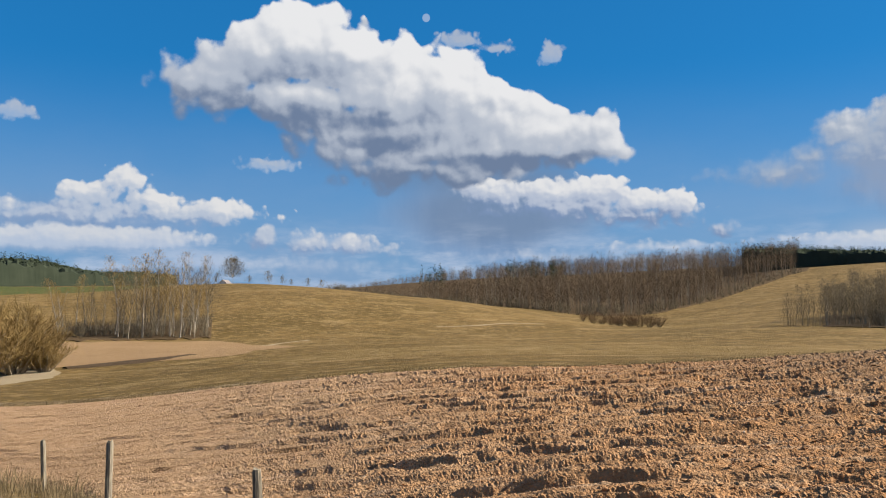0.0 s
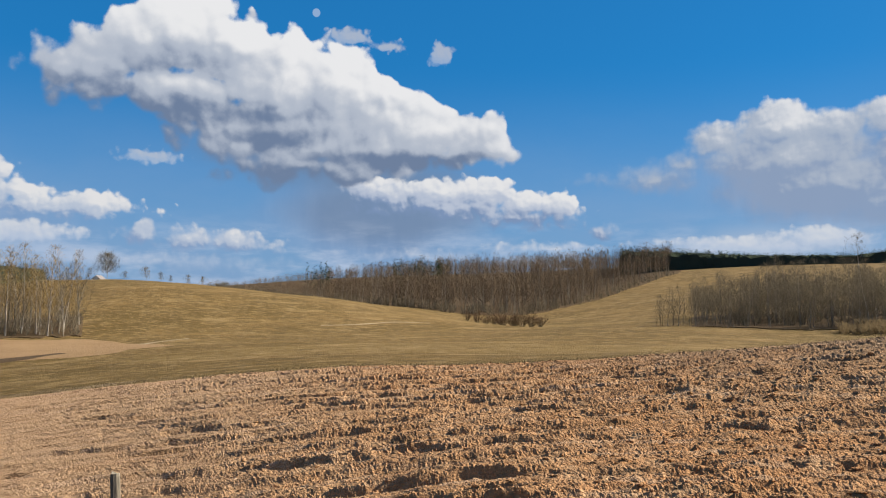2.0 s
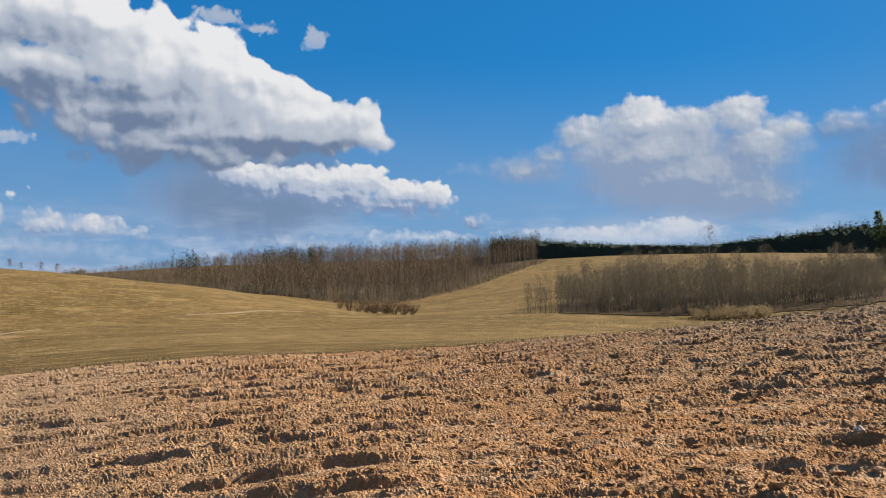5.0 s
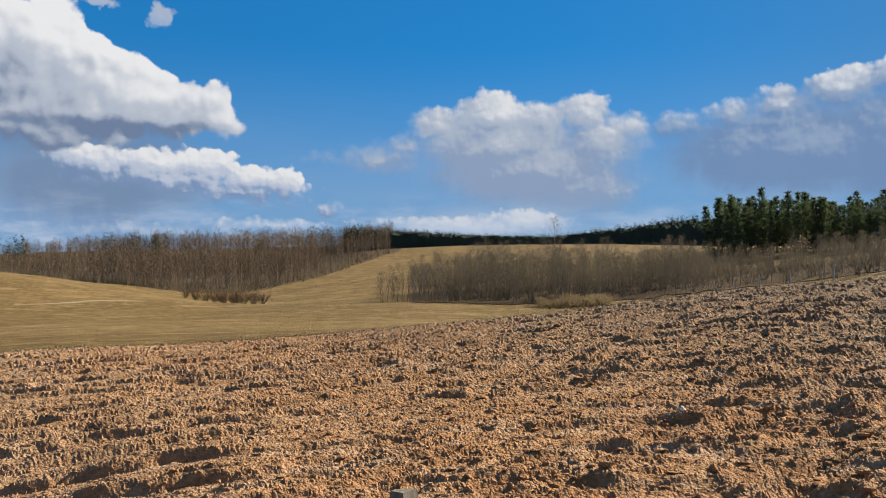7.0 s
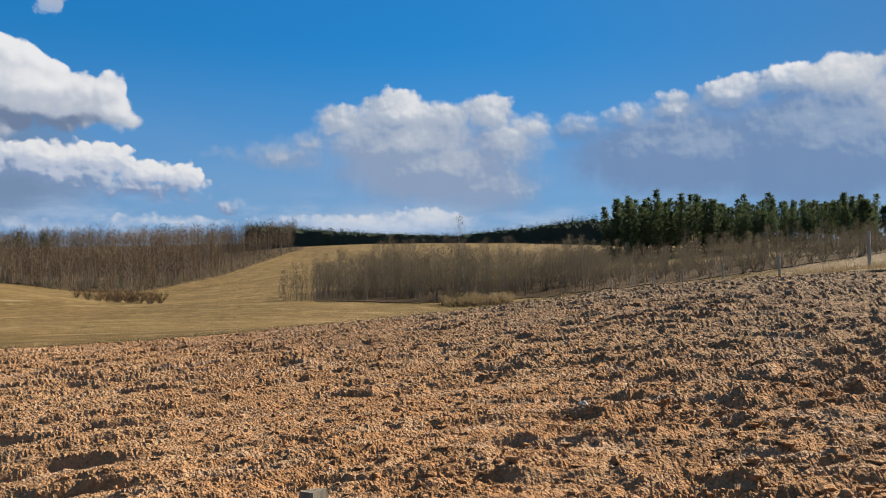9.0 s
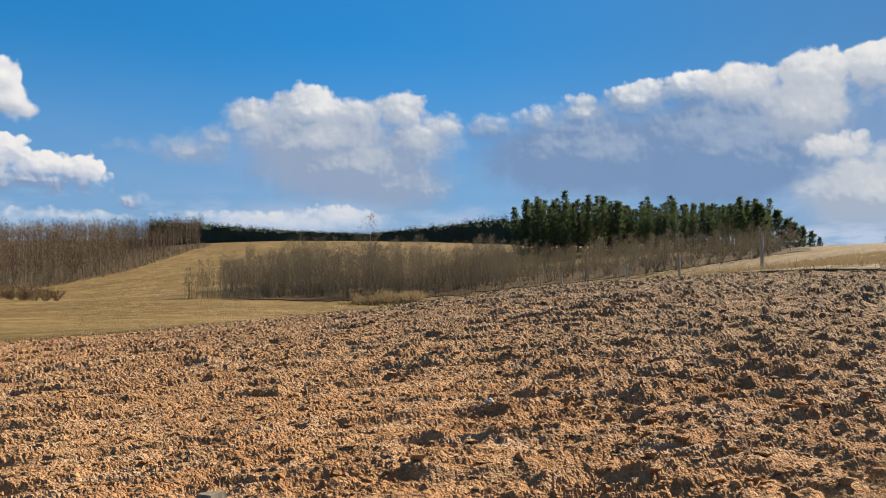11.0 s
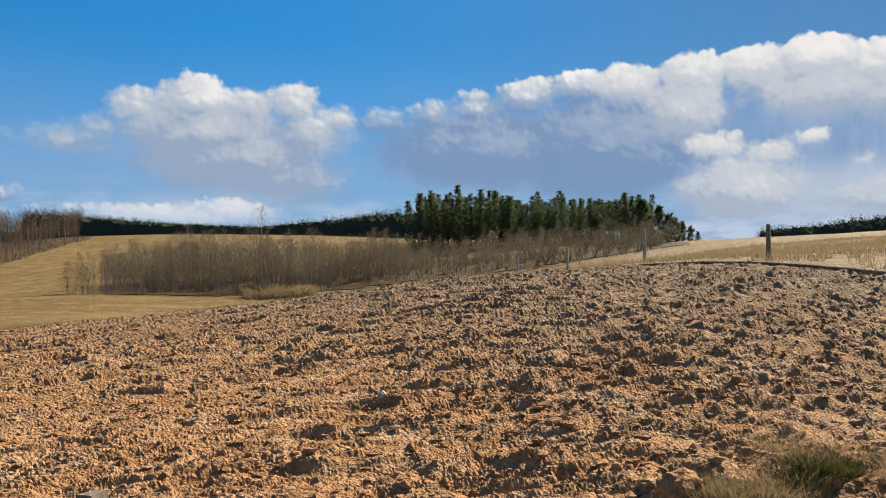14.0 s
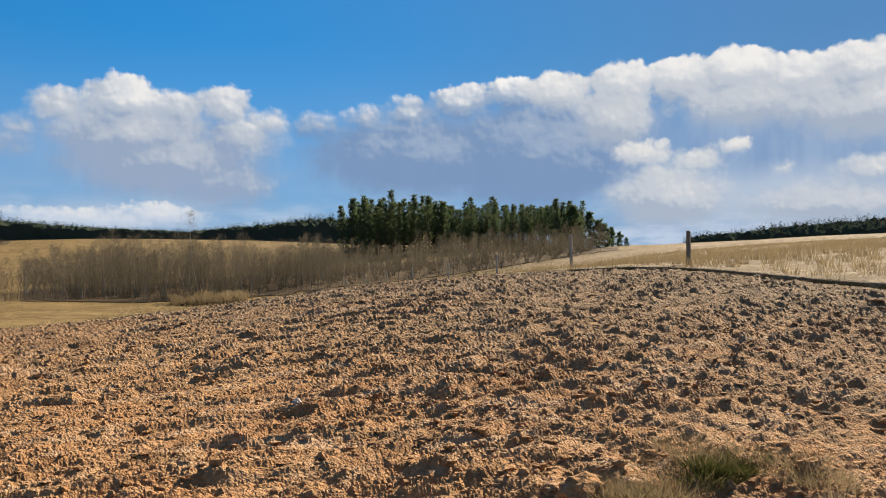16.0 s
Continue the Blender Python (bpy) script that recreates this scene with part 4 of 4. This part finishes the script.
# the wood beyond the meadow
wood_front = lambda a: float(np.interp(a, [-14, -4, 4, 9, 14, 18.8, 23.6, 25], [330, 300, 275, 250, 252, 300, 395, 430]))
wood_back = lambda a: wood_front(a) + 60
floor_sheet("woodland_floor", -11, 24.0, lambda a: wood_front(a) - 3, 800, "brown leaf litter under the hillside wood")
wood_makers = [(lambda s=s, h=h: plant("bare_tree", bare_tree(s, h, h * 0.17, 16, 5, 2.6, low=0.25, sub=9, up=1.0, trunk_r=0.11), BARK, WOOD_TWIGS,
                                       "tall leafless tree at the edge of the wood", "tree", "trees along the wood's edge"))
               for s, h in ((31, 13), (32, 14.5), (33, 15.5), (34, 12))]
edge_trees = scatter(rng, 290, -6, 23.4, wood_front, wood_back, 0.6, 1.08, gap=1.8)
stand(wood_makers, [(x, y, s * float(np.interp(math.degrees(math.atan2(x, y)), [-6, -2, 4], [0.25, 0.55, 0.95]))) for x, y, s in edge_trees], 7)
far_trees = [both(far_tree(s, h, 2.6, 84, 0.10)) for s, h in ((41, 13), (42, 15), (43, 14), (44, 12))]
back = scatter(rng, 2300, -10.8, 23.5, wood_back, lambda a: 740, 0.6, 1.15, gap=0)
back = [(x, y, s * float(np.interp(math.degrees(math.atan2(x, y)), [-11, -7, -3, 2, 6], [0.10, 0.18, 0.45, 0.8, 1.0]))) for x, y, s in back]
thicket("bare_wood", far_trees, back,
        "leafless brown wood covering the far hillside", "wood", 9).data.materials.append(WOOD_TWIGS)
front = scatter(rng, 420, -9.5, 23.4, lambda a: wood_front(a) + 4, wood_back, 0.6, 1.0, gap=0)
thicket("bare_wood", far_trees, [(x, y, s * float(np.interp(math.degrees(math.atan2(x, y)), [-9.5, -5, -2, 4], [0.12, 0.25, 0.55, 1.0]))) for x, y, s in front],
        "leafless brown wood behind the wood's edge", "wood", 10).data.materials.append(WOOD_TWIGS)
thicket("edge_shrubs", [both(scrub(s, 3.5, 80, 0.05)) for s in (51, 52, 53)],
        scatter(rng, 260, -8, 23.6, lambda a: wood_front(a) - 6, lambda a: wood_front(a) + 12, 0.5, 1.1),
        "bare shrubs along the foot of the wood", "shrubs", 13).data.materials.append(TWIGS)
stand([(lambda s=s: plant("alder_shrub", bush(s, 2.9, 30, 16, 0.9, 0.9), TWIGS, RED_TWIGS, "bare reddish-brown shrub in the meadow hollow", "shrub",
                          "shrubs in the hollow")) for s in (61, 62)],
      [(*polar(a, r * 0.87), s) for a, r, s in ((9.6, 222, .8), (10.3, 214, 1.0), (10.9, 208, .9), (11.5, 202, 1.0), (12.1, 198, 1.05), (12.8, 196, 1.1),
                                         (13.4, 194, 1.0), (14.0, 193, 1.1), (14.6, 192, .95), (11.9, 206, .8), (13.0, 202, .9))], 15)

# conifers: on the hill in the wood, far ridges, the left forest
far_pine = [both(far_conifer(s, h, 4.8, 56)) for s, h in ((74, 17), (75, 16), (76, 18), (77, 15))]


def forest(name, count, az0, az1, near, far, top, label, seed, small=0.3, big=0.9):
    """Conifers on a rising slope, none higher than the skyline top (degrees, by bearing) allows."""
    spots = []
    for x, y, s in scatter(rng, count, az0, az1, near, far, 0.68, 1.03, gap=0):
        a, r = math.degrees(math.atan2(x, y)), math.hypot(x, y)
        room = (r * math.tan(radians(top(a))) + EYE - ground_at(x, y)) / 16.5
        if room > small * 0.7:
            spots.append((x, y, s * min(max(room, small), big)))
    # added lumpy sheet below the tree tops, coloured as the forest's shaded inside
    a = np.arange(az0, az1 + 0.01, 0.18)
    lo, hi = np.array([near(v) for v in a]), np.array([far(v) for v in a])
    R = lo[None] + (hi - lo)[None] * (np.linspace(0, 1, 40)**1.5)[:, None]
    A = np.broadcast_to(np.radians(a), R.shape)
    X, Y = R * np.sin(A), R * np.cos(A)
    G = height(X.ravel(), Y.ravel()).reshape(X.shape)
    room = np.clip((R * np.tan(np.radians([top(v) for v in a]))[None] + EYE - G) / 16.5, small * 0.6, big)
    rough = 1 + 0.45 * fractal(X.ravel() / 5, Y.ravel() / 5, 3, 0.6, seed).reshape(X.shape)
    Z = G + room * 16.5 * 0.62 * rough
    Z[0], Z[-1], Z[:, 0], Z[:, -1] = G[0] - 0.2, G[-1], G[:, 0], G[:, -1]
    tagged(new("forest_canopy", grid_mesh("forest_canopy", X, Y, Z, FOREST_SHADE, smooth=False)), "dark backing sheet for the shaded inside of " + label, "forest", kind="stuff")
    thicket(name, far_pine, spots, label, "forest", seed).data.materials.append(SHADED_NEEDLES)


floor_sheet("woodland_floor", -45, -17.8, lambda a: 398 + 3 * (a + 28), 760, "dark needle litter under the far pine forest")
floor_sheet("woodland_floor", 20, 50, lambda a: 428, 760, "dark needle litter under the pine ridge")
floor_sheet("woodland_floor", 67, 95, lambda a: 470, 760, "dark needle litter under the pines on the far hill")
forest("pine_forest", 1000, -45, -17.8, lambda a: 400 + 3 * (a + 28), lambda a: 620,
       lambda a: float(np.interp(a, [-29, -26.5, -24.5, -23, -20, -18], [3.7, 3.6, 3.1, 2.75, 2.75, 2.6])), "dark green pine forest beyond the far field", 17)
forest("pine_ridge", 2000, 20, 50, lambda a: 430, lambda a: 720,
       lambda a: float(np.interp(a, [20, 24, 29, 34.5, 39, 43.5, 46, 50], [4.3, 4.0, 3.65, 3.5, 4.1, 4.75, 4.9, 4.9])), "dark pine forest along the far ridge", 18)
forest("pine_ridge", 1300, 68, 95, lambda a: 475, lambda a: 720,
       lambda a: float(np.interp(a, [68, 69.6, 72, 75, 77.3, 82, 95], [3.1, 3.35, 3.5, 3.95, 4.3, 4.7, 4.7])), "dark pine forest on the far hill", 19)
for az0, az1, near, far, count, label in ((4.4, 8.3, 480, 530, 50, "dark conifers on top of the wooded hill"), (-1.6, 0.2, 470, 500, 12, "dark conifers in the bare wood")):
    thicket("conifer_stand", far_pine, scatter(rng, count, az0, az1, near, far, 0.8, 1.0, gap=0), label, "forest", 17).data.materials.append(SHADED_NEEDLES)

# grove of bare alders in the hollow, and its lone birch
floor_sheet("woodland_floor", 24.6, 64, lambda a: 144 + 0.4 * abs(a - 30), 196, "brown leaf litter under the alder grove")
grove_makers = [(lambda s=s, h=h: plant("alder_tree", bare_tree(s, h, h * 0.19, 14, 5, 1.4, low=0.25, sub=16, trunk_r=0.075, up=1.0), BARK, TWIGS,
                                        "slender leafless alder in a dense grove", "tree", "grove of alders in the hollow"))
                for s, h in ((81, 8.6), (82, 9.6), (83, 10.4), (84, 7.6))]
tops = lambda a: float(np.interp(a, [24.6, 27, 30, 36, 40, 44], [0.72, 0.92, 1.0, 0.98, 0.86, 0.86]))
alders = scatter(rng, 285, 24.6, 44, lambda a: 146 + 0.4 * abs(a - 30), lambda a: 192, 0.75, 1.1, gap=0.8)
stand(grove_makers, [(x, y, s * tops(math.degrees(math.atan2(x, y)))) for x, y, s in alders], 19)
fill = scatter(rng, 16, 22.4, 24.8, lambda a: 147, lambda a: 153, 0.6, 0.85, gap=0) + scatter(rng, 330, 24.8, 45, lambda a: 152, lambda a: 196, 0.6, 1.02, gap=0) + scatter(rng, 240, 43, 63, lambda a: 152, lambda a: 200, 0.42, 0.75, gap=0)
thicket("young_alders", [both(far_tree(s, 9.5, 2.1, 210, 0.03, 0.045)) for s in (95, 96, 97)], [(x, y, s * tops(min(44, math.degrees(math.atan2(x, y))))) for x, y, s in fill],
        "thin young bare trees filling the alder grove", "thicket", 30).data.materials.append(TWIGS)
stand(grove_makers[:1], [(*polar(22.7, 150), .6), (*polar(23.1, 149), .72), (*polar(23.5, 151), .7), (*polar(23.8, 148), .8), (*polar(24.1, 150), .7), (*polar(24.5, 152), .8), (*polar(26.9, 143), 0.7), (*polar(27.3, 144), 0.6)], 20)
stand([lambda: plant("birch_tree", bare_tree(85, 15.5, 2.4, 26, 6, 1.3, low=0.45, sub=8), BIRCH_BARK, TWIGS,
                     "tall leafless birch rising out of the grove", "tree")], [(*polar(35.2, 165), 1.0)], 21)
sapling_makers = [(lambda s=s, h=h: plant("bare_sapling", bare_tree(s, h, h * 0.17, 18, 5, 1.7, low=0.16, sub=11, trunk_r=0.08, up=1.2), BARK, TWIGS,
                                          "slim leafless tree below the pines", "tree", "saplings below the pines")) for s, h in ((86, 8.2), (87, 9.4), (88, 7.6))]
stand(sapling_makers, scatter(rng, 150, 42, 61.2, lambda a: 150, lambda a: 195, 0.48, 0.80, gap=1.0), 22)
thicket("brushwood", [both(scrub(s, 3.0, 90, 0.03)) for s in (91, 92, 93)],
        scatter(rng, 240, 27, 62, lambda a: 150, lambda a: 190, 0.6, 1.3), "bare brushwood between the alders", "undergrowth", 23).data.materials.append(TWIGS)
thicket("dry_reeds", [both(scrub(s, 1.7, 160, 0.03)) for s in (94, 95)],
        scatter(rng, 60, 33.6, 38.4, lambda a: 137, lambda a: 144, 0.5, 1.35), "tawny dry reeds at the foot of the grove", "reeds", 24).data.materials.append(STRAW)

# the pine grove
pine_makers = [(lambda s=s, h=h, b=b: plant("pine_tree", pine(s, h, b, 3.0, 14, 4, 6, 1.05), PINE_BARK, NEEDLES,
                                            "tall dark green pine with a bare lower trunk", "tree", "pine grove")) for s, h, b in
               ((101, 17.0, 0.26), (102, 18.0, 0.34), (103, 16.5, 0.18), (104, 17.5, 0.40))]
grove_size = lambda a: float(np.interp(a, [45, 50, 57, 62], [0.91, 0.87, 0.75, 0.69]))
pines = scatter(rng, 175, 45.6, 61.3, lambda a: 226, lambda a: 262, 0.80, 1.06, gap=2.1)
stand(pine_makers, [(x, y, s * grove_size(math.degrees(math.atan2(x, y)))) for x, y, s in pines], 25)
# filler pines behind the front rows; the grove's inner shade is in their colour
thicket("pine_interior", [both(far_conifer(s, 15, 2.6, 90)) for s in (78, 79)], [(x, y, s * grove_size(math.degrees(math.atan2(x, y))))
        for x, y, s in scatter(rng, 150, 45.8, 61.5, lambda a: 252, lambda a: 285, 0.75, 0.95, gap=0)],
        "dense pines in the grove's depth, coloured dark for shade", "forest", 18).data.materials.append(SHADED_NEEDLES)
low_pines = [(lambda s=s: plant("pine_tree", pine(s, 16.5, 0.04, 3.0, 20, 4, 6, 1.35), PINE_BARK, NEEDLES,
                                "broad dark green pine branched to the ground", "tree", "pine grove")) for s in (105, 106)]
stand(low_pines, [(*polar(45.4, 226), 0.98), (*polar(46.3, 224), 0.9), (*polar(44.9, 232), .85), (*polar(59.6, 222), 0.76), (*polar(60.1, 228), 0.74)], 26)
broad_pine = lambda: plant("pine_tree", pine(107, 13.0, 0.10, 4.6, 15, 6, 8, 1.5), PINE_BARK, NEEDLES, "broad round-crowned dark green pine at the grove's end", "tree", "pine grove")
stand([broad_pine], [(*polar(60.9, 223), 0.92), (*polar(61.9, 226), 0.72)], 31)
young_pine = lambda: plant("pine_tree", pine(108, 7.0, 0.02, 2.9, 10, 5, 7, 1.3), PINE_BARK, NEEDLES, "low bushy young pine beside the grove", "tree", "pine grove")
stand([young_pine], [(*polar(62.4, 225), 1.05), (*polar(62.9, 222), 0.9), (*polar(63.3, 226), 0.75), (*polar(63.8, 222), 0.55), (*polar(64.3, 223), 0.35)], 32)

# lone trees on the far hill and behind the plateau
stand([lambda: plant("oak_tree", bare_tree(111, 10.2, 5.2, 40, 8, 4.0, low=0.28, up=0.55, sub=9), BARK, TWIGS, "round-crowned leafless tree on the hilltop", "tree")],
      [(*polar(-14.3, 345), 1.0)], 27)
stand([(lambda s=s: plant("bare_tree", bare_tree(s, 6.0, 2.6, 16, 6, 4.0, low=0.25, sub=8), BARK, TWIGS, "small leafless tree on the hilltop", "tree", "hilltop trees"))
       for s in (112, 113)], [(*polar(a, 350), s) for a, s in ((-16.2, .6), (-15.4, .8), (-13.2, .6), (-11.9, .85), (-11.0, .6), (-10.4, .5), (-9.3, .6), (-8.4, .7))], 28)
thicket("far_trees", [both(far_tree(s, 10, 2.6, 150, 0.06)) for s in (114, 115)],
        scatter(rng, 60, 62.5, 71, lambda a: 420, lambda a: 520, .2, .5), "bare trees along the horizon beyond the grassland", "trees", 29).data.materials.append(WOOD_TWIGS)


# ---- houses ----
def house(x, y, turn, w, d, h, roof_h):
    ob = new("house")
    tagged(ob, "small white farmhouse with a dark pitched roof far off", "house")
    ob.matrix_basis = pose(x, y, ground_at(x, y) - 0.2, 0, 0, turn)
    white, n, b = material("white_render", 0.9)
    n.put(b.inputs["Base Color"], n.mix(n.noise(place(n), 2.0, 4), (0.8, 0.78, 0.74), (0.66, 0.64, 0.6)))
    slate, n, b = material("grey_roof", 0.8)
    n.put(b.inputs["Base Color"], n.mix(n.noise(place(n), 3.0, 4), (0.22, 0.2, 0.19), (0.14, 0.12, 0.12)))
    x0, y0 = w / 2, d / 2
    v = [(-x0, -y0, 0), (x0, -y0, 0), (x0, y0, 0), (-x0, y0, 0), (-x0, -y0, h), (x0, -y0, h), (x0, y0, h), (-x0, y0, h), (-x0, 0, h + roof_h), (x0, 0, h + roof_h)]
    part("wall", mesh("house_wall", v, [(0, 1, 5, 4), (2, 3, 7, 6), (1, 2, 6, 9, 5), (3, 0, 4, 8, 7)], white), ob)
    e = 0.35
    rv = []
    for zz in (0.0, 0.18):
        rv += [(-x0 - e, -y0 - e, h - 0.25 + zz), (x0 + e, -y0 - e, h - 0.25 + zz), (x0 + e, 0, h + roof_h + zz), (-x0 - e, 0, h + roof_h + zz),
               (-x0 - e, y0 + e, h - 0.25 + zz), (x0 + e, y0 + e, h - 0.25 + zz)]
    part("roof", mesh("house_roof", rv, [(0, 1, 2, 3), (3, 2, 5, 4), (6, 9, 8, 7), (9, 10, 11, 8), (0, 6, 7, 1), (4, 5, 11, 10), (0, 3, 9, 6), (3, 4, 10, 9), (1, 7, 8, 2), (2, 8, 11, 5)], slate), ob)


house(*polar(-18.5, 440), 70, 6, 4.5, 2.0, 2.2)
house(*polar(-14.8, 440), 75, 5, 4, 1.8, 1.6)


# ---- fences ----
def fence_post(seed, h, r, square=False, wood=None):
    rng = random.Random(seed)
    s = Shape()
    n = 4 if square else 9
    levels = [-0.5, 0, h * 0.25, h * 0.5, h * 0.75, h - 0.03, h]
    dx, dy = rng.gauss(0, 0.012), rng.gauss(0, 0.012)
    for k, z in enumerate(levels):
        rr = r * (1.06 - 0.10 * max(z, 0) / h) * (0.88 if k == len(levels) - 1 else 1)
        for i in range(n):
            t = 2 * math.pi * (i + 0.5) / n
            w = rr * (1.25 if square else 1) * (1 + rng.gauss(0, 0.035))
            s.v.append((w * math.cos(t) + dx * z, w * math.sin(t) + dy * z, z + (rng.gauss(0, 0.012) if k == len(levels) - 1 else 0)))
        if k:
            for i in range(n):
                a, b = (k - 1) * n + i, (k - 1) * n + (i + 1) % n
                s.f.append((a, b, b + n, a + n))
    s.f.append(tuple(range(len(s.v) - n, len(s.v))))
    ob = new("fence_post", s.mesh("fence_post", wood))
    return ob


def set_post(az, r, top, rad,  lean=(0, 0), square=False, label="weathered round wooden fence post in rough grass", group="", seed=0, turn=0, pale=False):
    """A post whose top stands at that height under (-) or over the eye."""
    x, y = polar(az, r)
    z = ground_at(x, y)
    ob = fence_post(seed, EYE + top - z, rad, square, PALE_POST if pale else POST_WOOD)
    tagged(ob, label, "fence post", group)
    ob.matrix_basis = pose(x, y, z, lean[0], lean[1], turn)


NEAR, HILL = "fence posts along the verge", "fence posts beyond the ploughed field"
set_post(28.0, 3.30, -0.795, 0.048, square=True, label="short square-sawn grey fence post at the field's near edge", group=NEAR, seed=1, turn=20)
set_post(-12.3, 6.3, -1.155, 0.036, (0, -4), group=NEAR, seed=2)
set_post(-21.8, 9.1, -1.31, 0.036, (0, 0), group=NEAR, seed=3)
set_post(-25.5, 12.2, -1.70, 0.034, (0, -3), group=NEAR, seed=4)
set_post(-28.0, 13.4, -1.72, 0.030, (0, -3), group=NEAR, seed=5)
for i, (az, r, top, rad) in enumerate(((68.87, 23, 1.31, 0.060), (61.07, 29, 1.60, 0.055), (55.9, 36, 1.13, 0.055), (52.44, 44, 0.98, 0.05),
                                       (49.87, 53, 0.90, 0.055), (48.05, 62, 0.76, 0.055), (46.55, 73, 0.48, 0.06), (45.2, 84, 0.30, 0.06))):
    set_post(az, r, top, rad, (0, 1.0 - i % 3), group=HILL, seed=10 + i, pale=i > 0,
             label="pale weathered fence post in dry grass" if i else "dark weathered fence post in dry grass")


# ---- stones and grass ----
def rock(name, x, y, size, mat, label, seed, flat=0.7, lift=0.0):
    bm = bmesh.new()
    bmesh.ops.create_icosphere(bm, subdivisions=3, radius=size)
    for v in bm.verts:
        k = 1 + 0.35 * noise.noise(v.co / size * 1.3 + Vector((seed, 0, 0))) + 0.22 * noise.noise(v.co / size * 3 + Vector((0, seed, 0))) + 0.12 * noise.noise(v.co / size * 7 + Vector((seed, seed, 0)))
        v.co = Vector((v.co.x * k, v.co.y * k * 0.8, v.co.z * k * flat))
    me = bpy.data.meshes.new(name)
    bm.to_mesh(me)
    bm.free()
    me.materials.append(mat)
    ob = tagged(new(name, me), label, "stone")
    xs, ys = np.array([[x]]), np.array([[y]])
    z = float(base_height(x, y)[0]) + (float(furrows(xs, ys)[0, 0]) if lift is not None else 0)
    ob.matrix_basis = pose(x, y, z + size * flat * 0.55, 0, 0, seed * 40)
    return ob


rock("field_stone", *polar(44.2, 7.7), 0.045, STONE, "small pale stone lying on ploughed soil", 1)
srng = random.Random(5)
for i in range(60):
    x, y = polar(srng.uniform(-8, 80), srng.uniform(4.5, 15))
    rock("field_stone", x, y, srng.uniform(0.007, 0.015), STONE, "small pale stone lying on ploughed soil", 2 + i)


def grass_tufts(name, mat, spots, blades, length, label, width=0.006, droop=0.5, seed=0, on_field=False):
    g = random.Random(seed)
    s = Shape()
    xs = np.array(spots)
    zs = height(xs[:, 0], xs[:, 1])
    if on_field:
        zs = base_height(xs[:, 0], xs[:, 1]) + furrows(xs[:, :1], xs[:, 1:2])[:, 0] + 0.04
    for (x, y, size), z in zip(spots, zs):
        for _ in range(blades):
            t, rr = g.uniform(0, 6.28), g.random()**0.5 * 0.16 * size
            p = Vector((x + rr * math.cos(t), y + rr * math.sin(t), z - 0.02))
            ln = length * size * g.uniform(0.5, 1.1)
            d = Vector((math.cos(t) * droop * g.random() + g.gauss(0, .25), math.sin(t) * droop * g.random() + g.gauss(0, .25), 1)).normalized()
            s.blade(p, p + d * ln, width * size, g)
    tagged(new(name, s.mesh(name, mat)), label, "grass", kind="stuff")


grng = random.Random(3)
edge = lambda a: float(field_end(np.array([a]))[0])
floor_sheet("dry_grassland", 56, 100, lambda a: edge(a) * 1.006, 236, "dry straw-coloured grassland above the ploughed field", DRY, 0.02, "grassland")
plateau = scatter(grng, 6200, 57, 92, lambda a: edge(a) * 1.015, lambda a: edge(a) + 75, 0.6, 1.4, gap=0)
grass_tufts("dry_grass", STRAW, plateau, 12, 0.30, "long dry straw-coloured grass above the ploughed field", 0.012, seed=31)
rim = scatter(grng, 1500, -34, 60, lambda a: edge(a) * 1.003, lambda a: edge(a) * 1.04, 0.5, 1.2, gap=0)
grass_tufts("dry_grass", STRAW, rim, 8, 0.15, "thin dry grass along the end of the ploughed field", 0.010, seed=32)
near_edge = lambda a: float(field_start(np.array([a]))[0])
verge = scatter(grng, 900, -38, -7, lambda a: near_edge(a) * 0.55, lambda a: near_edge(a) + 0.5, 0.6, 1.3, gap=0)
grass_tufts("verge_grass", STRAW, verge, 16, 0.24, "dry trampled grass along the fence on the verge", 0.005, seed=33)
mrng = random.Random(9)
for az, r, size in ((64.3, 4.85, 0.15), (62.4, 5.0, 0.08), (75.0, 5.7, 0.07), (77.6, 5.3, 0.08)):
    tagged(rock("earth_mound", *polar(az, r), size, SOIL, "", mrng.randrange(99), 0.55), "rounded lump of sandy earth at the field's edge", "earth lump")
near = [(*polar(67.9 + grng.gauss(0, 1.2), 4.75 + grng.gauss(0, .09)), 1.0) for _ in range(24)]
grass_tufts("grass_tuft", STRAW, near, 90, 0.13, "dry pale grass tuft at the field's near edge", 0.0024, 2.2, 34, True)
lush = [(*polar(72.4 + grng.gauss(0, 0.9), 5.25 + grng.gauss(0, .10)), 0.9) for _ in range(24)]
grass_tufts("grass_clump", TURF, lush, 110, 0.085, "green grass clump on turned soil", 0.0028, 2.4, 35, True)
mixed = [(*polar(71.8 + grng.gauss(0, 1.5), 5.4 + grng.gauss(0, .2)), 1.0) for _ in range(22)]
grass_tufts("grass_clump", STRAW, mixed, 60, 0.10, "dry grass mixed into the green clump", 0.0022, 2.4, 36, True)
edge_dry = [(*polar(78.2 + grng.gauss(0, 1.0), 5.2 + grng.gauss(0, .12)), 1.0) for _ in range(14)]
grass_tufts("grass_tuft", STRAW, edge_dry, 80, 0.10, "dry pale grass tuft beside grey clods", 0.0022, 2.4, 37, True)
